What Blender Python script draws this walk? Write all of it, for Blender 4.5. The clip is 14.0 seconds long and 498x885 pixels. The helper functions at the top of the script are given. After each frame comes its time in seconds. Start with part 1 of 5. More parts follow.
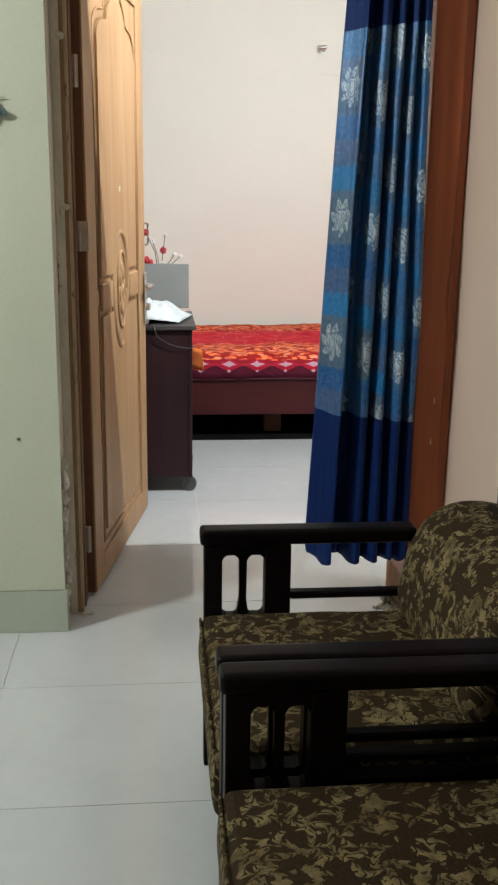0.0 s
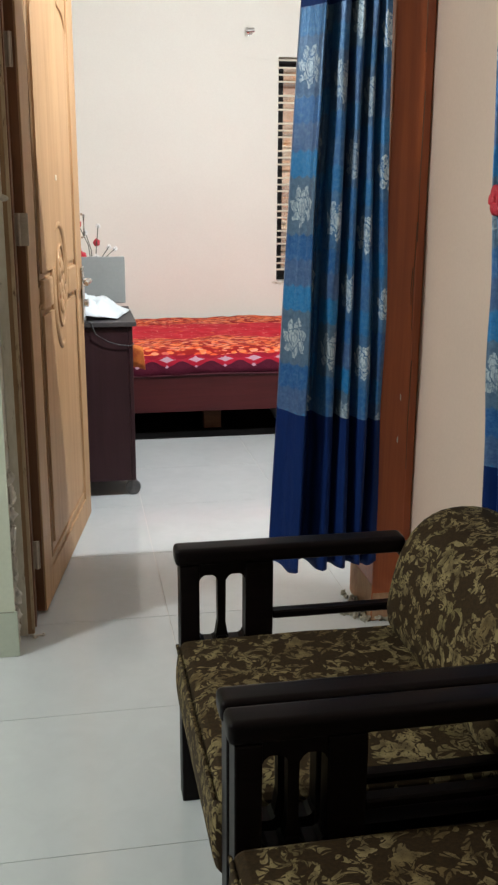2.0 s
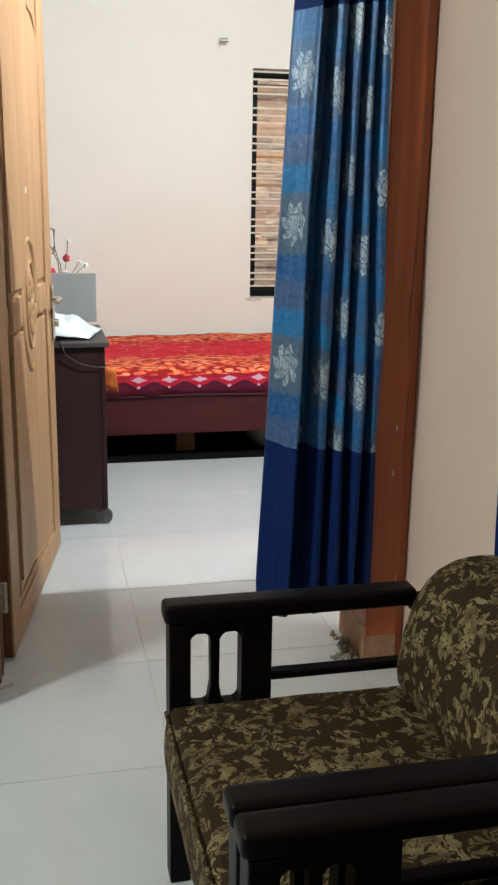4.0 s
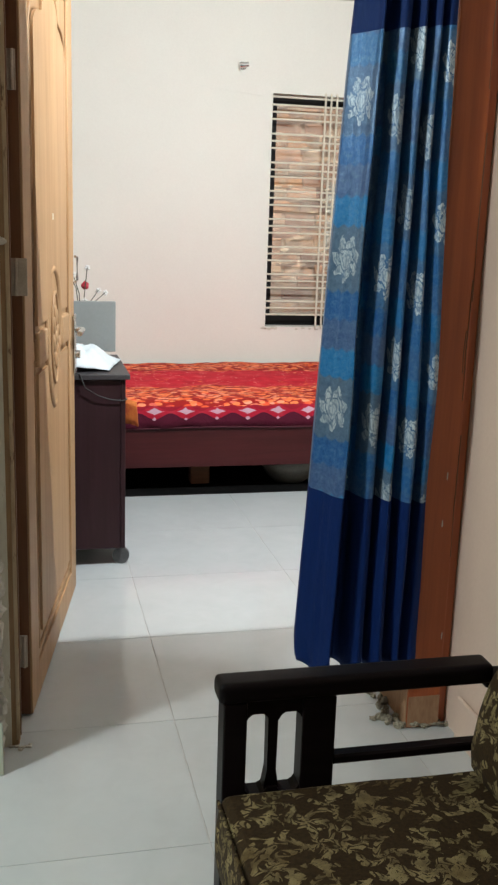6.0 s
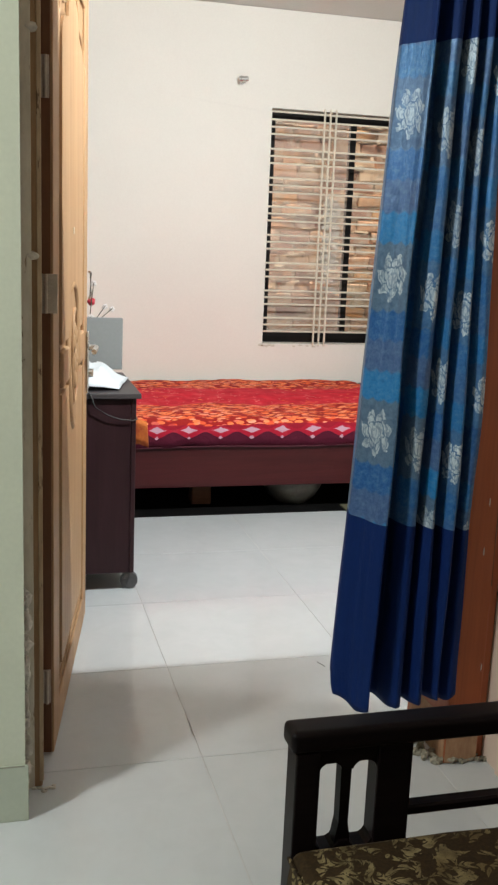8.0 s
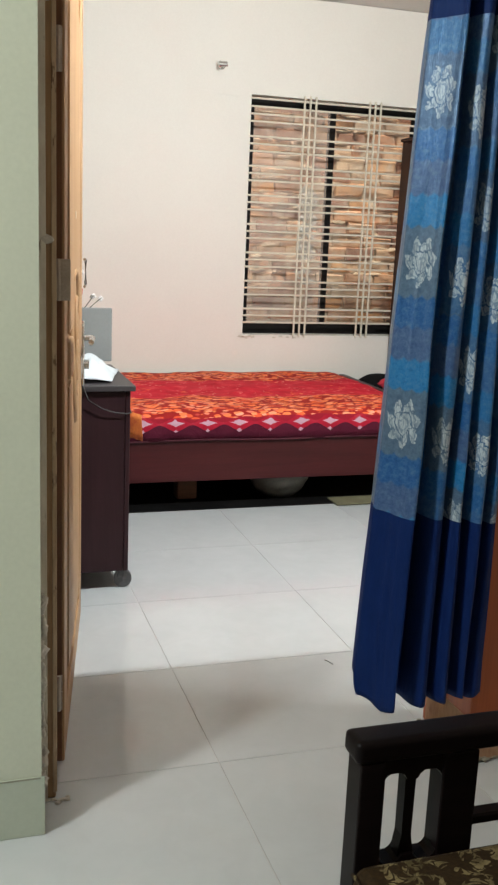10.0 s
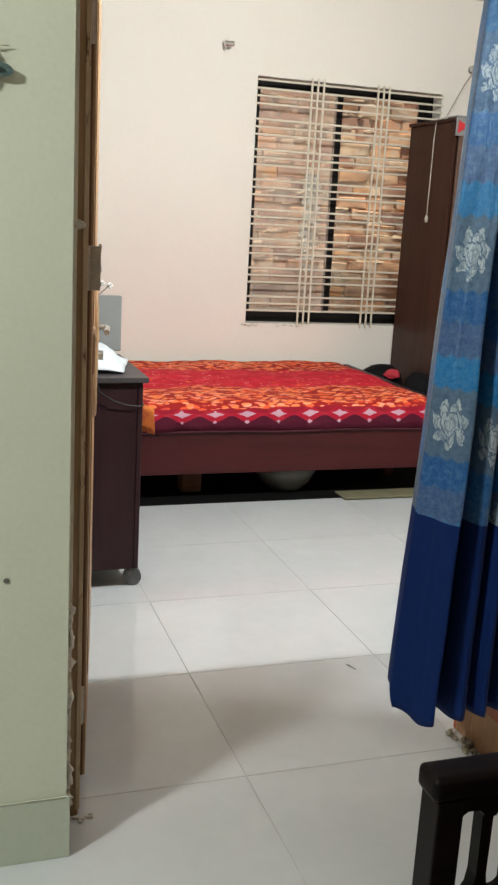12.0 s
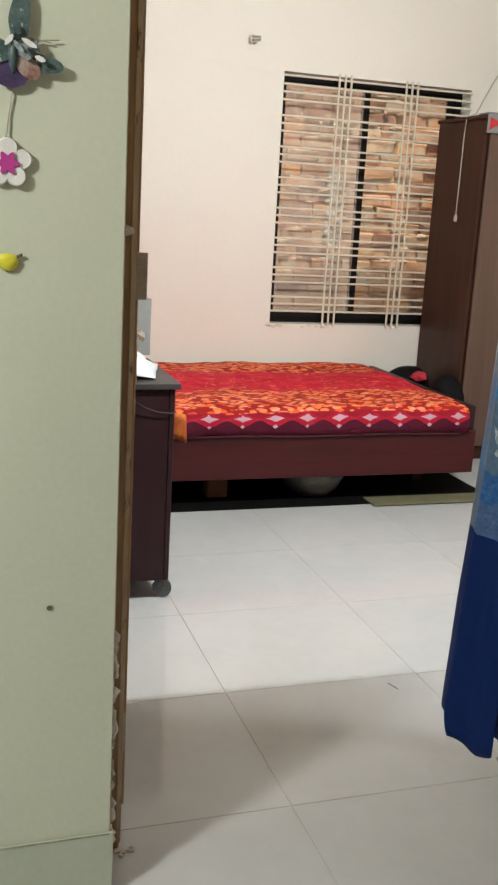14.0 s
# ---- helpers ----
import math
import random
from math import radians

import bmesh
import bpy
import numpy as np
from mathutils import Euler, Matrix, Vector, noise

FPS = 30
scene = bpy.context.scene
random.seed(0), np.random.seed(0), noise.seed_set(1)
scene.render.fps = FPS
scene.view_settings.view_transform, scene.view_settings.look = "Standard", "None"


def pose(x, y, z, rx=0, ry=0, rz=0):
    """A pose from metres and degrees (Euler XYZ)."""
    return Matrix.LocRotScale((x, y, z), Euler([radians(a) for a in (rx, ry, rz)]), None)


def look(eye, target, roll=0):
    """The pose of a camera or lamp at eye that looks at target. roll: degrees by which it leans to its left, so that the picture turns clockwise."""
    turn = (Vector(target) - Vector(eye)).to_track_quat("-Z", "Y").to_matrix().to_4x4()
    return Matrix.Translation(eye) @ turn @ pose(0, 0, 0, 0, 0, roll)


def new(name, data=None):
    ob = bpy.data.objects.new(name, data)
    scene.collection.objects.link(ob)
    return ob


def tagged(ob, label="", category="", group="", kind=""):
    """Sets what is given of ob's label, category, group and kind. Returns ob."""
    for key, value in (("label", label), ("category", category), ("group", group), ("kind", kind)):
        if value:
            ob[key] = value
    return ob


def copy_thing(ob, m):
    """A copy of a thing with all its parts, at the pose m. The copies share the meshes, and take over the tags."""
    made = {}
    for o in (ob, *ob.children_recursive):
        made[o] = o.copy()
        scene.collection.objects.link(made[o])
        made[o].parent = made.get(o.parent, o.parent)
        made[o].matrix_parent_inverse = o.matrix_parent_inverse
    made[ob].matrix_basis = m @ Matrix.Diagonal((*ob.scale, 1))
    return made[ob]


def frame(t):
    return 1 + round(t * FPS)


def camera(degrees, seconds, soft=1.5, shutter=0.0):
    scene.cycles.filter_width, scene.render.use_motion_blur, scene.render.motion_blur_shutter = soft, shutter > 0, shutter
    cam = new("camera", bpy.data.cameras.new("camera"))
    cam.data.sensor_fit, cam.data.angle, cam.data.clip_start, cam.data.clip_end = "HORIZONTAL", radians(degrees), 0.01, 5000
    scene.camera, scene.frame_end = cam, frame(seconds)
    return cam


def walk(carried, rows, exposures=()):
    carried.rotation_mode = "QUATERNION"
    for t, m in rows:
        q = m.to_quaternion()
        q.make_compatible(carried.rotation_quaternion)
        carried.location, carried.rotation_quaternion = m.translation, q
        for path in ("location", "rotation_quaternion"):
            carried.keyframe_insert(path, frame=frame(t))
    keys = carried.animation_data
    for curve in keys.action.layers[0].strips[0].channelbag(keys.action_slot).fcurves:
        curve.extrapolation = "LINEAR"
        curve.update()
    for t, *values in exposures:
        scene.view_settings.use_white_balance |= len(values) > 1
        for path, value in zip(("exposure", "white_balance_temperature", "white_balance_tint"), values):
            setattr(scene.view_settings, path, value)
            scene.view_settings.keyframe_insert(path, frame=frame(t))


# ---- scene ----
cam = camera(29.0, 14.0, soft=2.4)
PATH = [
    (0, (0.348, 0.28, 1.483), (0.534, 2.207, 0.981), 0.8),
    (0.5, (0.313, 0.33, 1.489), (0.546, 2.249, 0.976), 0.9),
    (1, (0.283, 0.381, 1.486), (0.561, 2.293, 0.97), 0.8),
    (1.5, (0.258, 0.435, 1.484), (0.576, 2.34, 0.963), 0.6),
    (2, (0.236, 0.492, 1.479), (0.589, 2.391, 0.957), 0.3),
    (2.5, (0.227, 0.545, 1.473), (0.61, 2.438, 0.956), 0.1),
    (5, (0.172, 0.86, 1.498), (0.622, 2.749, 1.021), 1.4),
    (5.5, (0.144, 0.914, 1.504), (0.593, 2.807, 1.039), 1.7),
    (6, (0.114, 0.955, 1.505), (0.559, 2.851, 1.053), 1.9),
    (6.5, (0.083, 0.995, 1.497), (0.531, 2.895, 1.061), 2.1),
    (7, (0.043, 1.033, 1.502), (0.503, 2.931, 1.071), 2.3),
    (7.5, (-0.003, 1.07, 1.5), (0.483, 2.964, 1.078), 2.5),
    (8, (-0.037, 1.112, 1.499), (0.469, 3.001, 1.079), 2.4),
    (10.5, (-0.201, 1.294, 1.463), (0.411, 3.148, 1.028), 2.6),
    (11, (-0.225, 1.334, 1.461), (0.399, 3.182, 1.019), 2.8),
    (11.5, (-0.244, 1.38, 1.465), (0.386, 3.224, 1.016), 3.0),
    (12, (-0.258, 1.433, 1.468), (0.371, 3.275, 1.01), 3.2),
    (12.5, (-0.274, 1.481, 1.471), (0.353, 3.322, 1.005), 3.3),
    (13, (-0.287, 1.523, 1.472), (0.335, 3.365, 1.004), 3.3),
    (13.5, (-0.303, 1.559, 1.477), (0.314, 3.402, 1.006), 3.3),
    (14, (-0.314, 1.583, 1.483), (0.298, 3.428, 1.015), 3.3),
]
walk(cam, [(t, look(eye, target, roll)) for t, eye, target, roll in PATH], [(0.0, -0.14, 6450, 10), (1.5, -0.06, 6400, 11), (2.5, -0.04, 6420, 11), (6.5, -0.04, 6280, 8), (8.0, -0.04, 6450, 10), (11.0, -0.04, 6530, 10), (14.0, -0.06, 6820, 12)])

from math import cos, pi, sin

# ---- world, lights ----
world = bpy.data.worlds.new("daylight")
scene.world = world
world.use_nodes = True
wn = world.node_tree
sky = wn.nodes.new("ShaderNodeTexSky")
sky.sky_type = "NISHITA"
sky.sun_disc = False
sky.sun_elevation = radians(71.0)
sky.sun_rotation = radians(180)
wn.nodes["Background"].inputs["Strength"].default_value = 0.15
wn.links.new(sky.outputs[0], wn.nodes["Background"].inputs["Color"])


def tube_lamp(name, eye, target, length, watts, colour):
    data = bpy.data.lights.new(name, "AREA")
    data.shape, data.size, data.size_y, data.energy, data.color = "RECTANGLE", length, 0.010, watts, colour
    ob = new(name, data)
    ob.matrix_world = look(eye, target)
    return ob


def sun_lamp(strength, aim):
    data = bpy.data.lights.new("sun", "SUN")
    data.energy, data.angle, data.color = strength, radians(0.6), (1.0, 0.93, 0.82)
    ob = new("sun", data)
    ob.matrix_world = look((0, 0, 12), aim)
    return ob


tube_lamp("bedroom_tube_light", (1.38, 3.634, 2.79), (1.38, 5.2, 1.9), 0.35, 106, (0.935, 1.0, 1.01))
living_lamp = tube_lamp("living_room_lamp", (-2.1, 2.08, 2.62), (0.2, 2.7, 0.9), 0.3, 70, (0.94, 1.0, 0.97))
sun_lamp(5.0, (0.4, 4.1, 0.0))

# ---- helpers ----
rnd = random.Random(7)
Z0 = Matrix.Identity(4)


def bm_box(x0, x1, y0, y1, z0, z1, bevel=0.0, segs=1, bm=None):
    made = bmesh.new()
    bmesh.ops.create_cube(made, size=1.0)
    for v in made.verts:
        v.co = Vector(((x0 + x1) / 2 + v.co.x * (x1 - x0), (y0 + y1) / 2 + v.co.y * (y1 - y0), (z0 + z1) / 2 + v.co.z * (z1 - z0)))
    if bevel:
        bmesh.ops.bevel(made, geom=made.edges[:], offset=bevel, segments=segs, affect="EDGES", profile=0.6)
    return joined(bm, made)


def joined(bm, made):
    if bm is None:
        return made
    data = bpy.data.meshes.new("tmp")
    made.to_mesh(data)
    made.free()
    bm.from_mesh(data)
    bpy.data.meshes.remove(data)
    return bm


def bm_cyl(p, q, r, r2=None, segs=16, bm=None, caps=True):
    p, q = Vector(p), Vector(q)
    made = bmesh.new()
    bmesh.ops.create_cone(made, cap_ends=caps, segments=segs, radius1=r, radius2=r if r2 is None else r2, depth=(q - p).length)
    m = Matrix.Translation((p + q) / 2) @ (q - p).to_track_quat("Z", "Y").to_matrix().to_4x4()
    bmesh.ops.transform(made, matrix=m, verts=made.verts)
    return joined(bm, made)


def bm_tube(points, r, segs=8, bm=None):
    made = bmesh.new()
    pts = [Vector(p) for p in points]
    rings = []
    for i, p in enumerate(pts):
        d = (pts[min(i + 1, len(pts) - 1)] - pts[max(i - 1, 0)]).normalized()
        q = d.to_track_quat("Z", "Y")
        rings.append([made.verts.new(p + q @ Vector((r * cos(2 * pi * k / segs), r * sin(2 * pi * k / segs), 0))) for k in range(segs)])
    for a, b in zip(rings, rings[1:]):
        for k in range(segs):
            made.faces.new((a[k], a[(k + 1) % segs], b[(k + 1) % segs], b[k]))
    made.faces.new(rings[0][::-1])
    made.faces.new(rings[-1])
    return joined(bm, made)


def bm_lathe(profile, segs=28, bm=None, at=(0, 0, 0)):
    made = bmesh.new()
    rings = [[made.verts.new((at[0] + r * cos(2 * pi * k / segs), at[1] + r * sin(2 * pi * k / segs), at[2] + z)) for k in range(segs)] for r, z in profile]
    for a, b in zip(rings, rings[1:]):
        for k in range(segs):
            made.faces.new((a[k], a[(k + 1) % segs], b[(k + 1) % segs], b[k]))
    return joined(bm, made)


def bm_prism(outline, depth, bm=None):
    """outline in x, z; from y = 0 to y = depth."""
    made = bmesh.new()
    a = [made.verts.new((x, 0, z)) for x, z in outline]
    b = [made.verts.new((x, depth, z)) for x, z in outline]
    made.faces.new(a)
    made.faces.new(b[::-1])
    for k in range(len(a)):
        n = (k + 1) % len(a)
        made.faces.new((a[n], a[k], b[k], b[n]))
    bmesh.ops.recalc_face_normals(made, faces=made.faces)
    return joined(bm, made)


def bm_blob(at, size, seed=0, rough=0.12, subdiv=3, bm=None):
    made = bmesh.new()
    bmesh.ops.create_icosphere(made, subdivisions=subdiv, radius=1.0)
    for v in made.verts:
        n = noise.noise(v.co * 1.7 + Vector((seed * 3.1, seed * 1.7, 0)))
        n2 = noise.noise(v.co * 4.2 + Vector((seed, 0, seed)))
        v.co = v.co * (1 + rough * (1.6 * n + 0.7 * n2))
        v.co = Vector(at) + Vector((v.co.x * size[0], v.co.y * size[1], v.co.z * size[2]))
    return joined(bm, made)


def part(name, bm, material, parent=None, label="", smooth=0.0):
    data = bpy.data.meshes.new(name)
    bm.normal_update()
    bm.to_mesh(data)
    bm.free()
    for m in material if isinstance(material, (list, tuple)) else [material]:
        data.materials.append(m)
    if smooth:
        for p in data.polygons:
            p.use_smooth = True
        if smooth < 3:
            data.set_sharp_from_angle(angle=radians(35))
    ob = new(name, data)
    if parent is not None:
        ob.parent = parent
    if label:
        ob["label"] = label
    return ob


def empty(name, m=Z0, label="", category="", group="", kind=""):
    ob = new(name)
    ob.matrix_world = m
    return tagged(ob, label, category, group, kind)


# ---- materials ----
def nodes_of(name):
    m = bpy.data.materials.new(name)
    m.use_nodes = True
    t = m.node_tree
    return m, t, t.nodes["Principled BSDF"]


def add(t, kind, **values):
    n = t.nodes.new(kind)
    for k, v in values.items():
        n.inputs[k].default_value = v
    return n


def maths(t, op, a, b=None, c=None):
    n = t.nodes.new("ShaderNodeMath")
    n.operation = op
    for i, v in enumerate((a, b, c)):
        if v is None:
            continue
        if isinstance(v, (int, float)):
            n.inputs[i].default_value = v
        else:
            t.links.new(v, n.inputs[i])
    return n.outputs[0]


def mixed(t, fac, a, b):
    n = t.nodes.new("ShaderNodeMix")
    n.data_type = "RGBA"
    for i, v in ((0, fac), (6, a), (7, b)):
        if isinstance(v, (int, float)):
            n.inputs[i].default_value = v
        elif isinstance(v, tuple):
            n.inputs[i].default_value = (*v[:3], 1)
        else:
            t.links.new(v, n.inputs[i])
    return n.outputs[2]


def ramp(t, fac, stops):
    n = t.nodes.new("ShaderNodeValToRGB")
    while len(n.color_ramp.elements) < len(stops):
        n.color_ramp.elements.new(0.5)
    for e, (p, c) in zip(n.color_ramp.elements, stops):
        e.position, e.color = p, (*c, 1)
    t.links.new(fac, n.inputs[0])
    return n.outputs[0]


def coords(t, scale=(1, 1, 1), source="Object"):
    c = t.nodes.new("ShaderNodeTexCoord")
    m = t.nodes.new("ShaderNodeMapping")
    m.inputs["Scale"].default_value = scale
    t.links.new(c.outputs[source], m.inputs[0])
    return m.outputs[0]


def noise_of(t, vec, scale, detail=4.0, rough=0.55, distort=0.0):
    n = add(t, "ShaderNodeTexNoise", Scale=scale, Detail=detail, Roughness=rough, Distortion=distort)
    t.links.new(vec, n.inputs["Vector"])
    return n.outputs["Fac"]


def bumped(t, bsdf, height, strength, distance=0.002):
    b = add(t, "ShaderNodeBump", Strength=strength, Distance=distance)
    t.links.new(height, b.inputs["Height"])
    t.links.new(b.outputs[0], bsdf.inputs["Normal"])


def surface(name, dark, light, rough=0.6, scale=3.0, fine=60.0, stretch=(1, 1, 1), bump=0.15, metal=0.0, wear=None, wear_at=0.68, coat=0.0, distance=0.002, rough_var=0.12):
    m, t, b = nodes_of(name)
    vec = coords(t, stretch)
    broad, small = noise_of(t, vec, scale), noise_of(t, vec, fine, 6)
    fac = maths(t, "ADD", maths(t, "MULTIPLY", broad, 0.65), maths(t, "MULTIPLY", small, 0.35))
    colour = ramp(t, fac, [(0.32, dark), (0.68, light)])
    if wear:
        spot = noise_of(t, vec, scale * 3.3, 8, 0.7)
        mask = ramp(t, spot, [(wear_at, (0, 0, 0)), (wear_at + 0.05, (1, 1, 1))])
        colour = mixed(t, mask, colour, wear)
    t.links.new(colour, b.inputs["Base Color"])
    t.links.new(maths(t, "ADD", maths(t, "MULTIPLY", broad, rough_var), rough - rough_var / 2), b.inputs["Roughness"])
    b.inputs["Metallic"].default_value = metal
    if coat:
        b.inputs["Coat Weight"].default_value = coat
        b.inputs["Coat Roughness"].default_value = 0.15
    bumped(t, b, small, bump, distance)
    return m


def wood(name, dark, light, rough=0.4, along="z", bands=9.0, coat=0.0, bump=0.1):
    m, t, b = nodes_of(name)
    s = {"x": (0.06, 1, 1), "y": (1, 0.06, 1), "z": (1, 1, 0.06)}[along]
    vec = coords(t, s)
    grain = noise_of(t, vec, bands * 2.2, 5, 0.6, 1.2)
    pores = noise_of(t, vec, bands * 22, 3, 0.6)
    cloud = noise_of(t, coords(t), 2.3, 3)
    fac = maths(t, "ADD", maths(t, "ADD", maths(t, "MULTIPLY", grain, 0.6), maths(t, "MULTIPLY", pores, 0.2)), maths(t, "MULTIPLY", cloud, 0.2))
    t.links.new(ramp(t, fac, [(0.33, dark), (0.64, light)]), b.inputs["Base Color"])
    t.links.new(maths(t, "ADD", maths(t, "MULTIPLY", cloud, 0.15), rough - 0.07), b.inputs["Roughness"])
    if coat:
        b.inputs["Coat Weight"].default_value = coat
        b.inputs["Coat Roughness"].default_value = 0.18
    bumped(t, b, pores, bump, 0.0006)
    return m


M_beige = surface("cream_wall_paint", (0.745, 0.70, 0.632), (0.80, 0.76, 0.69), 0.62, 0.9, 90, bump=0.12)
M_green = surface("pale_green_wall_paint", (0.515, 0.535, 0.425), (0.60, 0.615, 0.495), 0.55, 1.4, 80, bump=0.14, wear=(0.40, 0.43, 0.33), wear_at=0.72)
M_skirt = surface("grey_green_skirting_paint", (0.43, 0.465, 0.375), (0.51, 0.54, 0.44), 0.45, 2.2, 70, bump=0.12, wear=(0.34, 0.34, 0.28), wear_at=0.70)
M_pink = surface("warm_beige_wall_paint", (0.62, 0.465, 0.375), (0.69, 0.525, 0.43), 0.6, 1.1, 90, bump=0.12)
M_white = surface("white_ceiling_paint", (0.72, 0.70, 0.66), (0.80, 0.78, 0.74), 0.7, 1.2, 80, bump=0.1)
M_grout = surface("grey_grout", (0.48, 0.475, 0.46), (0.55, 0.545, 0.53), 0.8, 8, 120)
M_plaster = surface("broken_plaster", (0.42, 0.38, 0.32), (0.72, 0.67, 0.59), 0.9, 14, 120, bump=0.6, distance=0.006)
M_debris = surface("dirty_crumbled_plaster", (0.15, 0.13, 0.09), (0.42, 0.38, 0.30), 0.95, 22, 140, bump=0.7, distance=0.006)
M_reveal = surface("stained_raw_plaster", (0.50, 0.45, 0.36), (0.70, 0.65, 0.55), 0.85, 9, 70, stretch=(1, 1, 0.35), bump=0.4, wear=(0.24, 0.165, 0.095), wear_at=0.60, distance=0.004)
M_raw = surface("stained_brown_jamb_wood", (0.19, 0.098, 0.040), (0.38, 0.225, 0.108), 0.55, 7, 70, stretch=(1.6, 1, 0.16), bump=0.35, wear=(0.50, 0.38, 0.25), wear_at=0.66, distance=0.003)
M_edge = surface("worn_cream_edge_paint", (0.30, 0.195, 0.105), (0.54, 0.41, 0.27), 0.6, 9, 80, stretch=(1, 1, 0.2), bump=0.3, wear=(0.14, 0.075, 0.035), wear_at=0.58, distance=0.003)
M_grime = surface("grey_brown_grime", (0.22, 0.21, 0.16), (0.44, 0.45, 0.35), 0.8, 26, 90, stretch=(1, 1, 1), bump=0.2)
M_hem = surface("maroon_hem_cloth", (0.045, 0.004, 0.010), (0.09, 0.008, 0.02), 0.85, 30, 200, bump=0.3)
M_foot = surface("scuffed_faded_wood", (0.22, 0.10, 0.05), (0.42, 0.26, 0.15), 0.7, 14, 90, stretch=(1, 1, 0.3), bump=0.3)
M_red = wood("red_brown_varnished_wood", (0.21, 0.040, 0.010), (0.40, 0.094, 0.023), 0.38, bands=5, coat=0.1)
M_door = wood("light_tan_door_wood", (0.33, 0.180, 0.080), (0.47, 0.285, 0.148), 0.52, bands=6)
M_dedge = wood("door_edge_wood", (0.13, 0.052, 0.022), (0.21, 0.09, 0.04), 0.5, bands=9)
M_black = wood("black_stained_wood", (0.0028, 0.0016, 0.0017), (0.008, 0.0047, 0.005), 0.38, along="x", bands=10)
M_black.node_tree.nodes["Principled BSDF"].inputs["Specular IOR Level"].default_value = 0.10
M_maroon = wood("maroon_laminate_board", (0.034, 0.0045, 0.0058), (0.060, 0.0095, 0.0102), 0.4, along="x", bands=6)
M_desk = wood("dark_brown_desk_board", (0.018, 0.007, 0.009), (0.036, 0.014, 0.017), 0.4, bands=7)
for dull in (M_maroon, M_desk):
    dull.node_tree.nodes["Principled BSDF"].inputs["Specular IOR Level"].default_value = 0.25
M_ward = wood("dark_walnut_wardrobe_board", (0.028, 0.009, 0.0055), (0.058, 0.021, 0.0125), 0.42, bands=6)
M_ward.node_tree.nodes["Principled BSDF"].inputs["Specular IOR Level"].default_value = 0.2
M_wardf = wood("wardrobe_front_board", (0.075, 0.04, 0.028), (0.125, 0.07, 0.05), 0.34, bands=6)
M_chrome = surface("brushed_steel", (0.55, 0.54, 0.52), (0.72, 0.71, 0.69), 0.26, 20, 200, metal=1.0, bump=0.05)
M_hinge = surface("dull_steel_hinge", (0.34, 0.28, 0.225), (0.50, 0.42, 0.34), 0.5, 25, 200, metal=0.2, bump=0.1)
M_bar = surface("cream_painted_grille", (0.60, 0.55, 0.44), (0.70, 0.64, 0.52), 0.45, 6, 120, bump=0.1)
M_alu = surface("dark_bronze_aluminium", (0.005, 0.004, 0.004), (0.011, 0.009, 0.008), 0.5, 6, 100, metal=0.0, bump=0.05)
M_mouse = surface("grey_mouse_plastic", (0.13, 0.12, 0.11), (0.20, 0.19, 0.17), 0.4, 12, 120, bump=0.05)
M_alu.node_tree.nodes["Principled BSDF"].inputs["Specular IOR Level"].default_value = 0.15
M_rubber = surface("grey_castor_plastic", (0.05, 0.05, 0.052), (0.12, 0.115, 0.115), 0.38, 20, 120)
M_grey = surface("matt_grey_panel", (0.19, 0.195, 0.19), (0.23, 0.235, 0.23), 0.5, 3, 100, bump=0.05)
M_top = surface("worn_dark_desktop", (0.026, 0.021, 0.023), (0.055, 0.048, 0.05), 0.48, 4, 120, bump=0.08)
M_cloth = surface("white_cloth", (0.50, 0.54, 0.57), (0.66, 0.70, 0.72), 0.7, 10, 200, bump=0.2)
M_alum = surface("old_aluminium_bowl", (0.13, 0.118, 0.10), (0.24, 0.22, 0.185), 0.55, 8, 90, metal=0.6, bump=0.15)
M_block = wood("rough_timber_block", (0.07, 0.026, 0.010), (0.18, 0.07, 0.028), 0.7, along="x", bands=12, bump=0.4)
M_orange = surface("orange_cloth", (0.38, 0.05, 0.012), (0.66, 0.19, 0.03), 0.8, 20, 160, bump=0.3)
M_mat = surface("olive_floor_mat", (0.11, 0.10, 0.055), (0.175, 0.16, 0.092), 0.9, 10, 220, bump=0.5)
M_dark = surface("black_fabric_bag", (0.0035, 0.0035, 0.004), (0.010, 0.009, 0.010), 0.75, 7, 150, bump=0.4)
M_dark.node_tree.nodes["Principled BSDF"].inputs["Specular IOR Level"].default_value = 0.08
# near-black colour that stands in for the shade below the bed
M_bedshade = surface("black_under_bed_shade", (0.003, 0.003, 0.003), (0.009, 0.008, 0.008), 0.7, 7, 120, bump=0.3)
M_bedshade.node_tree.nodes["Principled BSDF"].inputs["Specular IOR Level"].default_value = 0.08
M_redp = surface("red_plastic", (0.42, 0.015, 0.02), (0.58, 0.03, 0.035), 0.4, 8, 100)
M_redfl = surface("red_fabric_petals", (0.36, 0.01, 0.025), (0.55, 0.03, 0.05), 0.6, 30, 200)
M_whitefl = surface("white_fabric_petals", (0.66, 0.64, 0.62), (0.80, 0.78, 0.76), 0.6, 30, 200)
M_stem = surface("dark_flower_stem", (0.03, 0.035, 0.02), (0.07, 0.07, 0.04), 0.6, 30, 200)
M_wire = surface("black_cable", (0.012, 0.012, 0.012), (0.03, 0.03, 0.03), 0.5, 30, 200)
M_cord = surface("pale_cord", (0.40, 0.36, 0.30), (0.55, 0.50, 0.42), 0.8, 30, 200)
M_hole = surface("dark_nail_hole", (0.09, 0.085, 0.07), (0.17, 0.16, 0.13), 0.9, 60, 200)
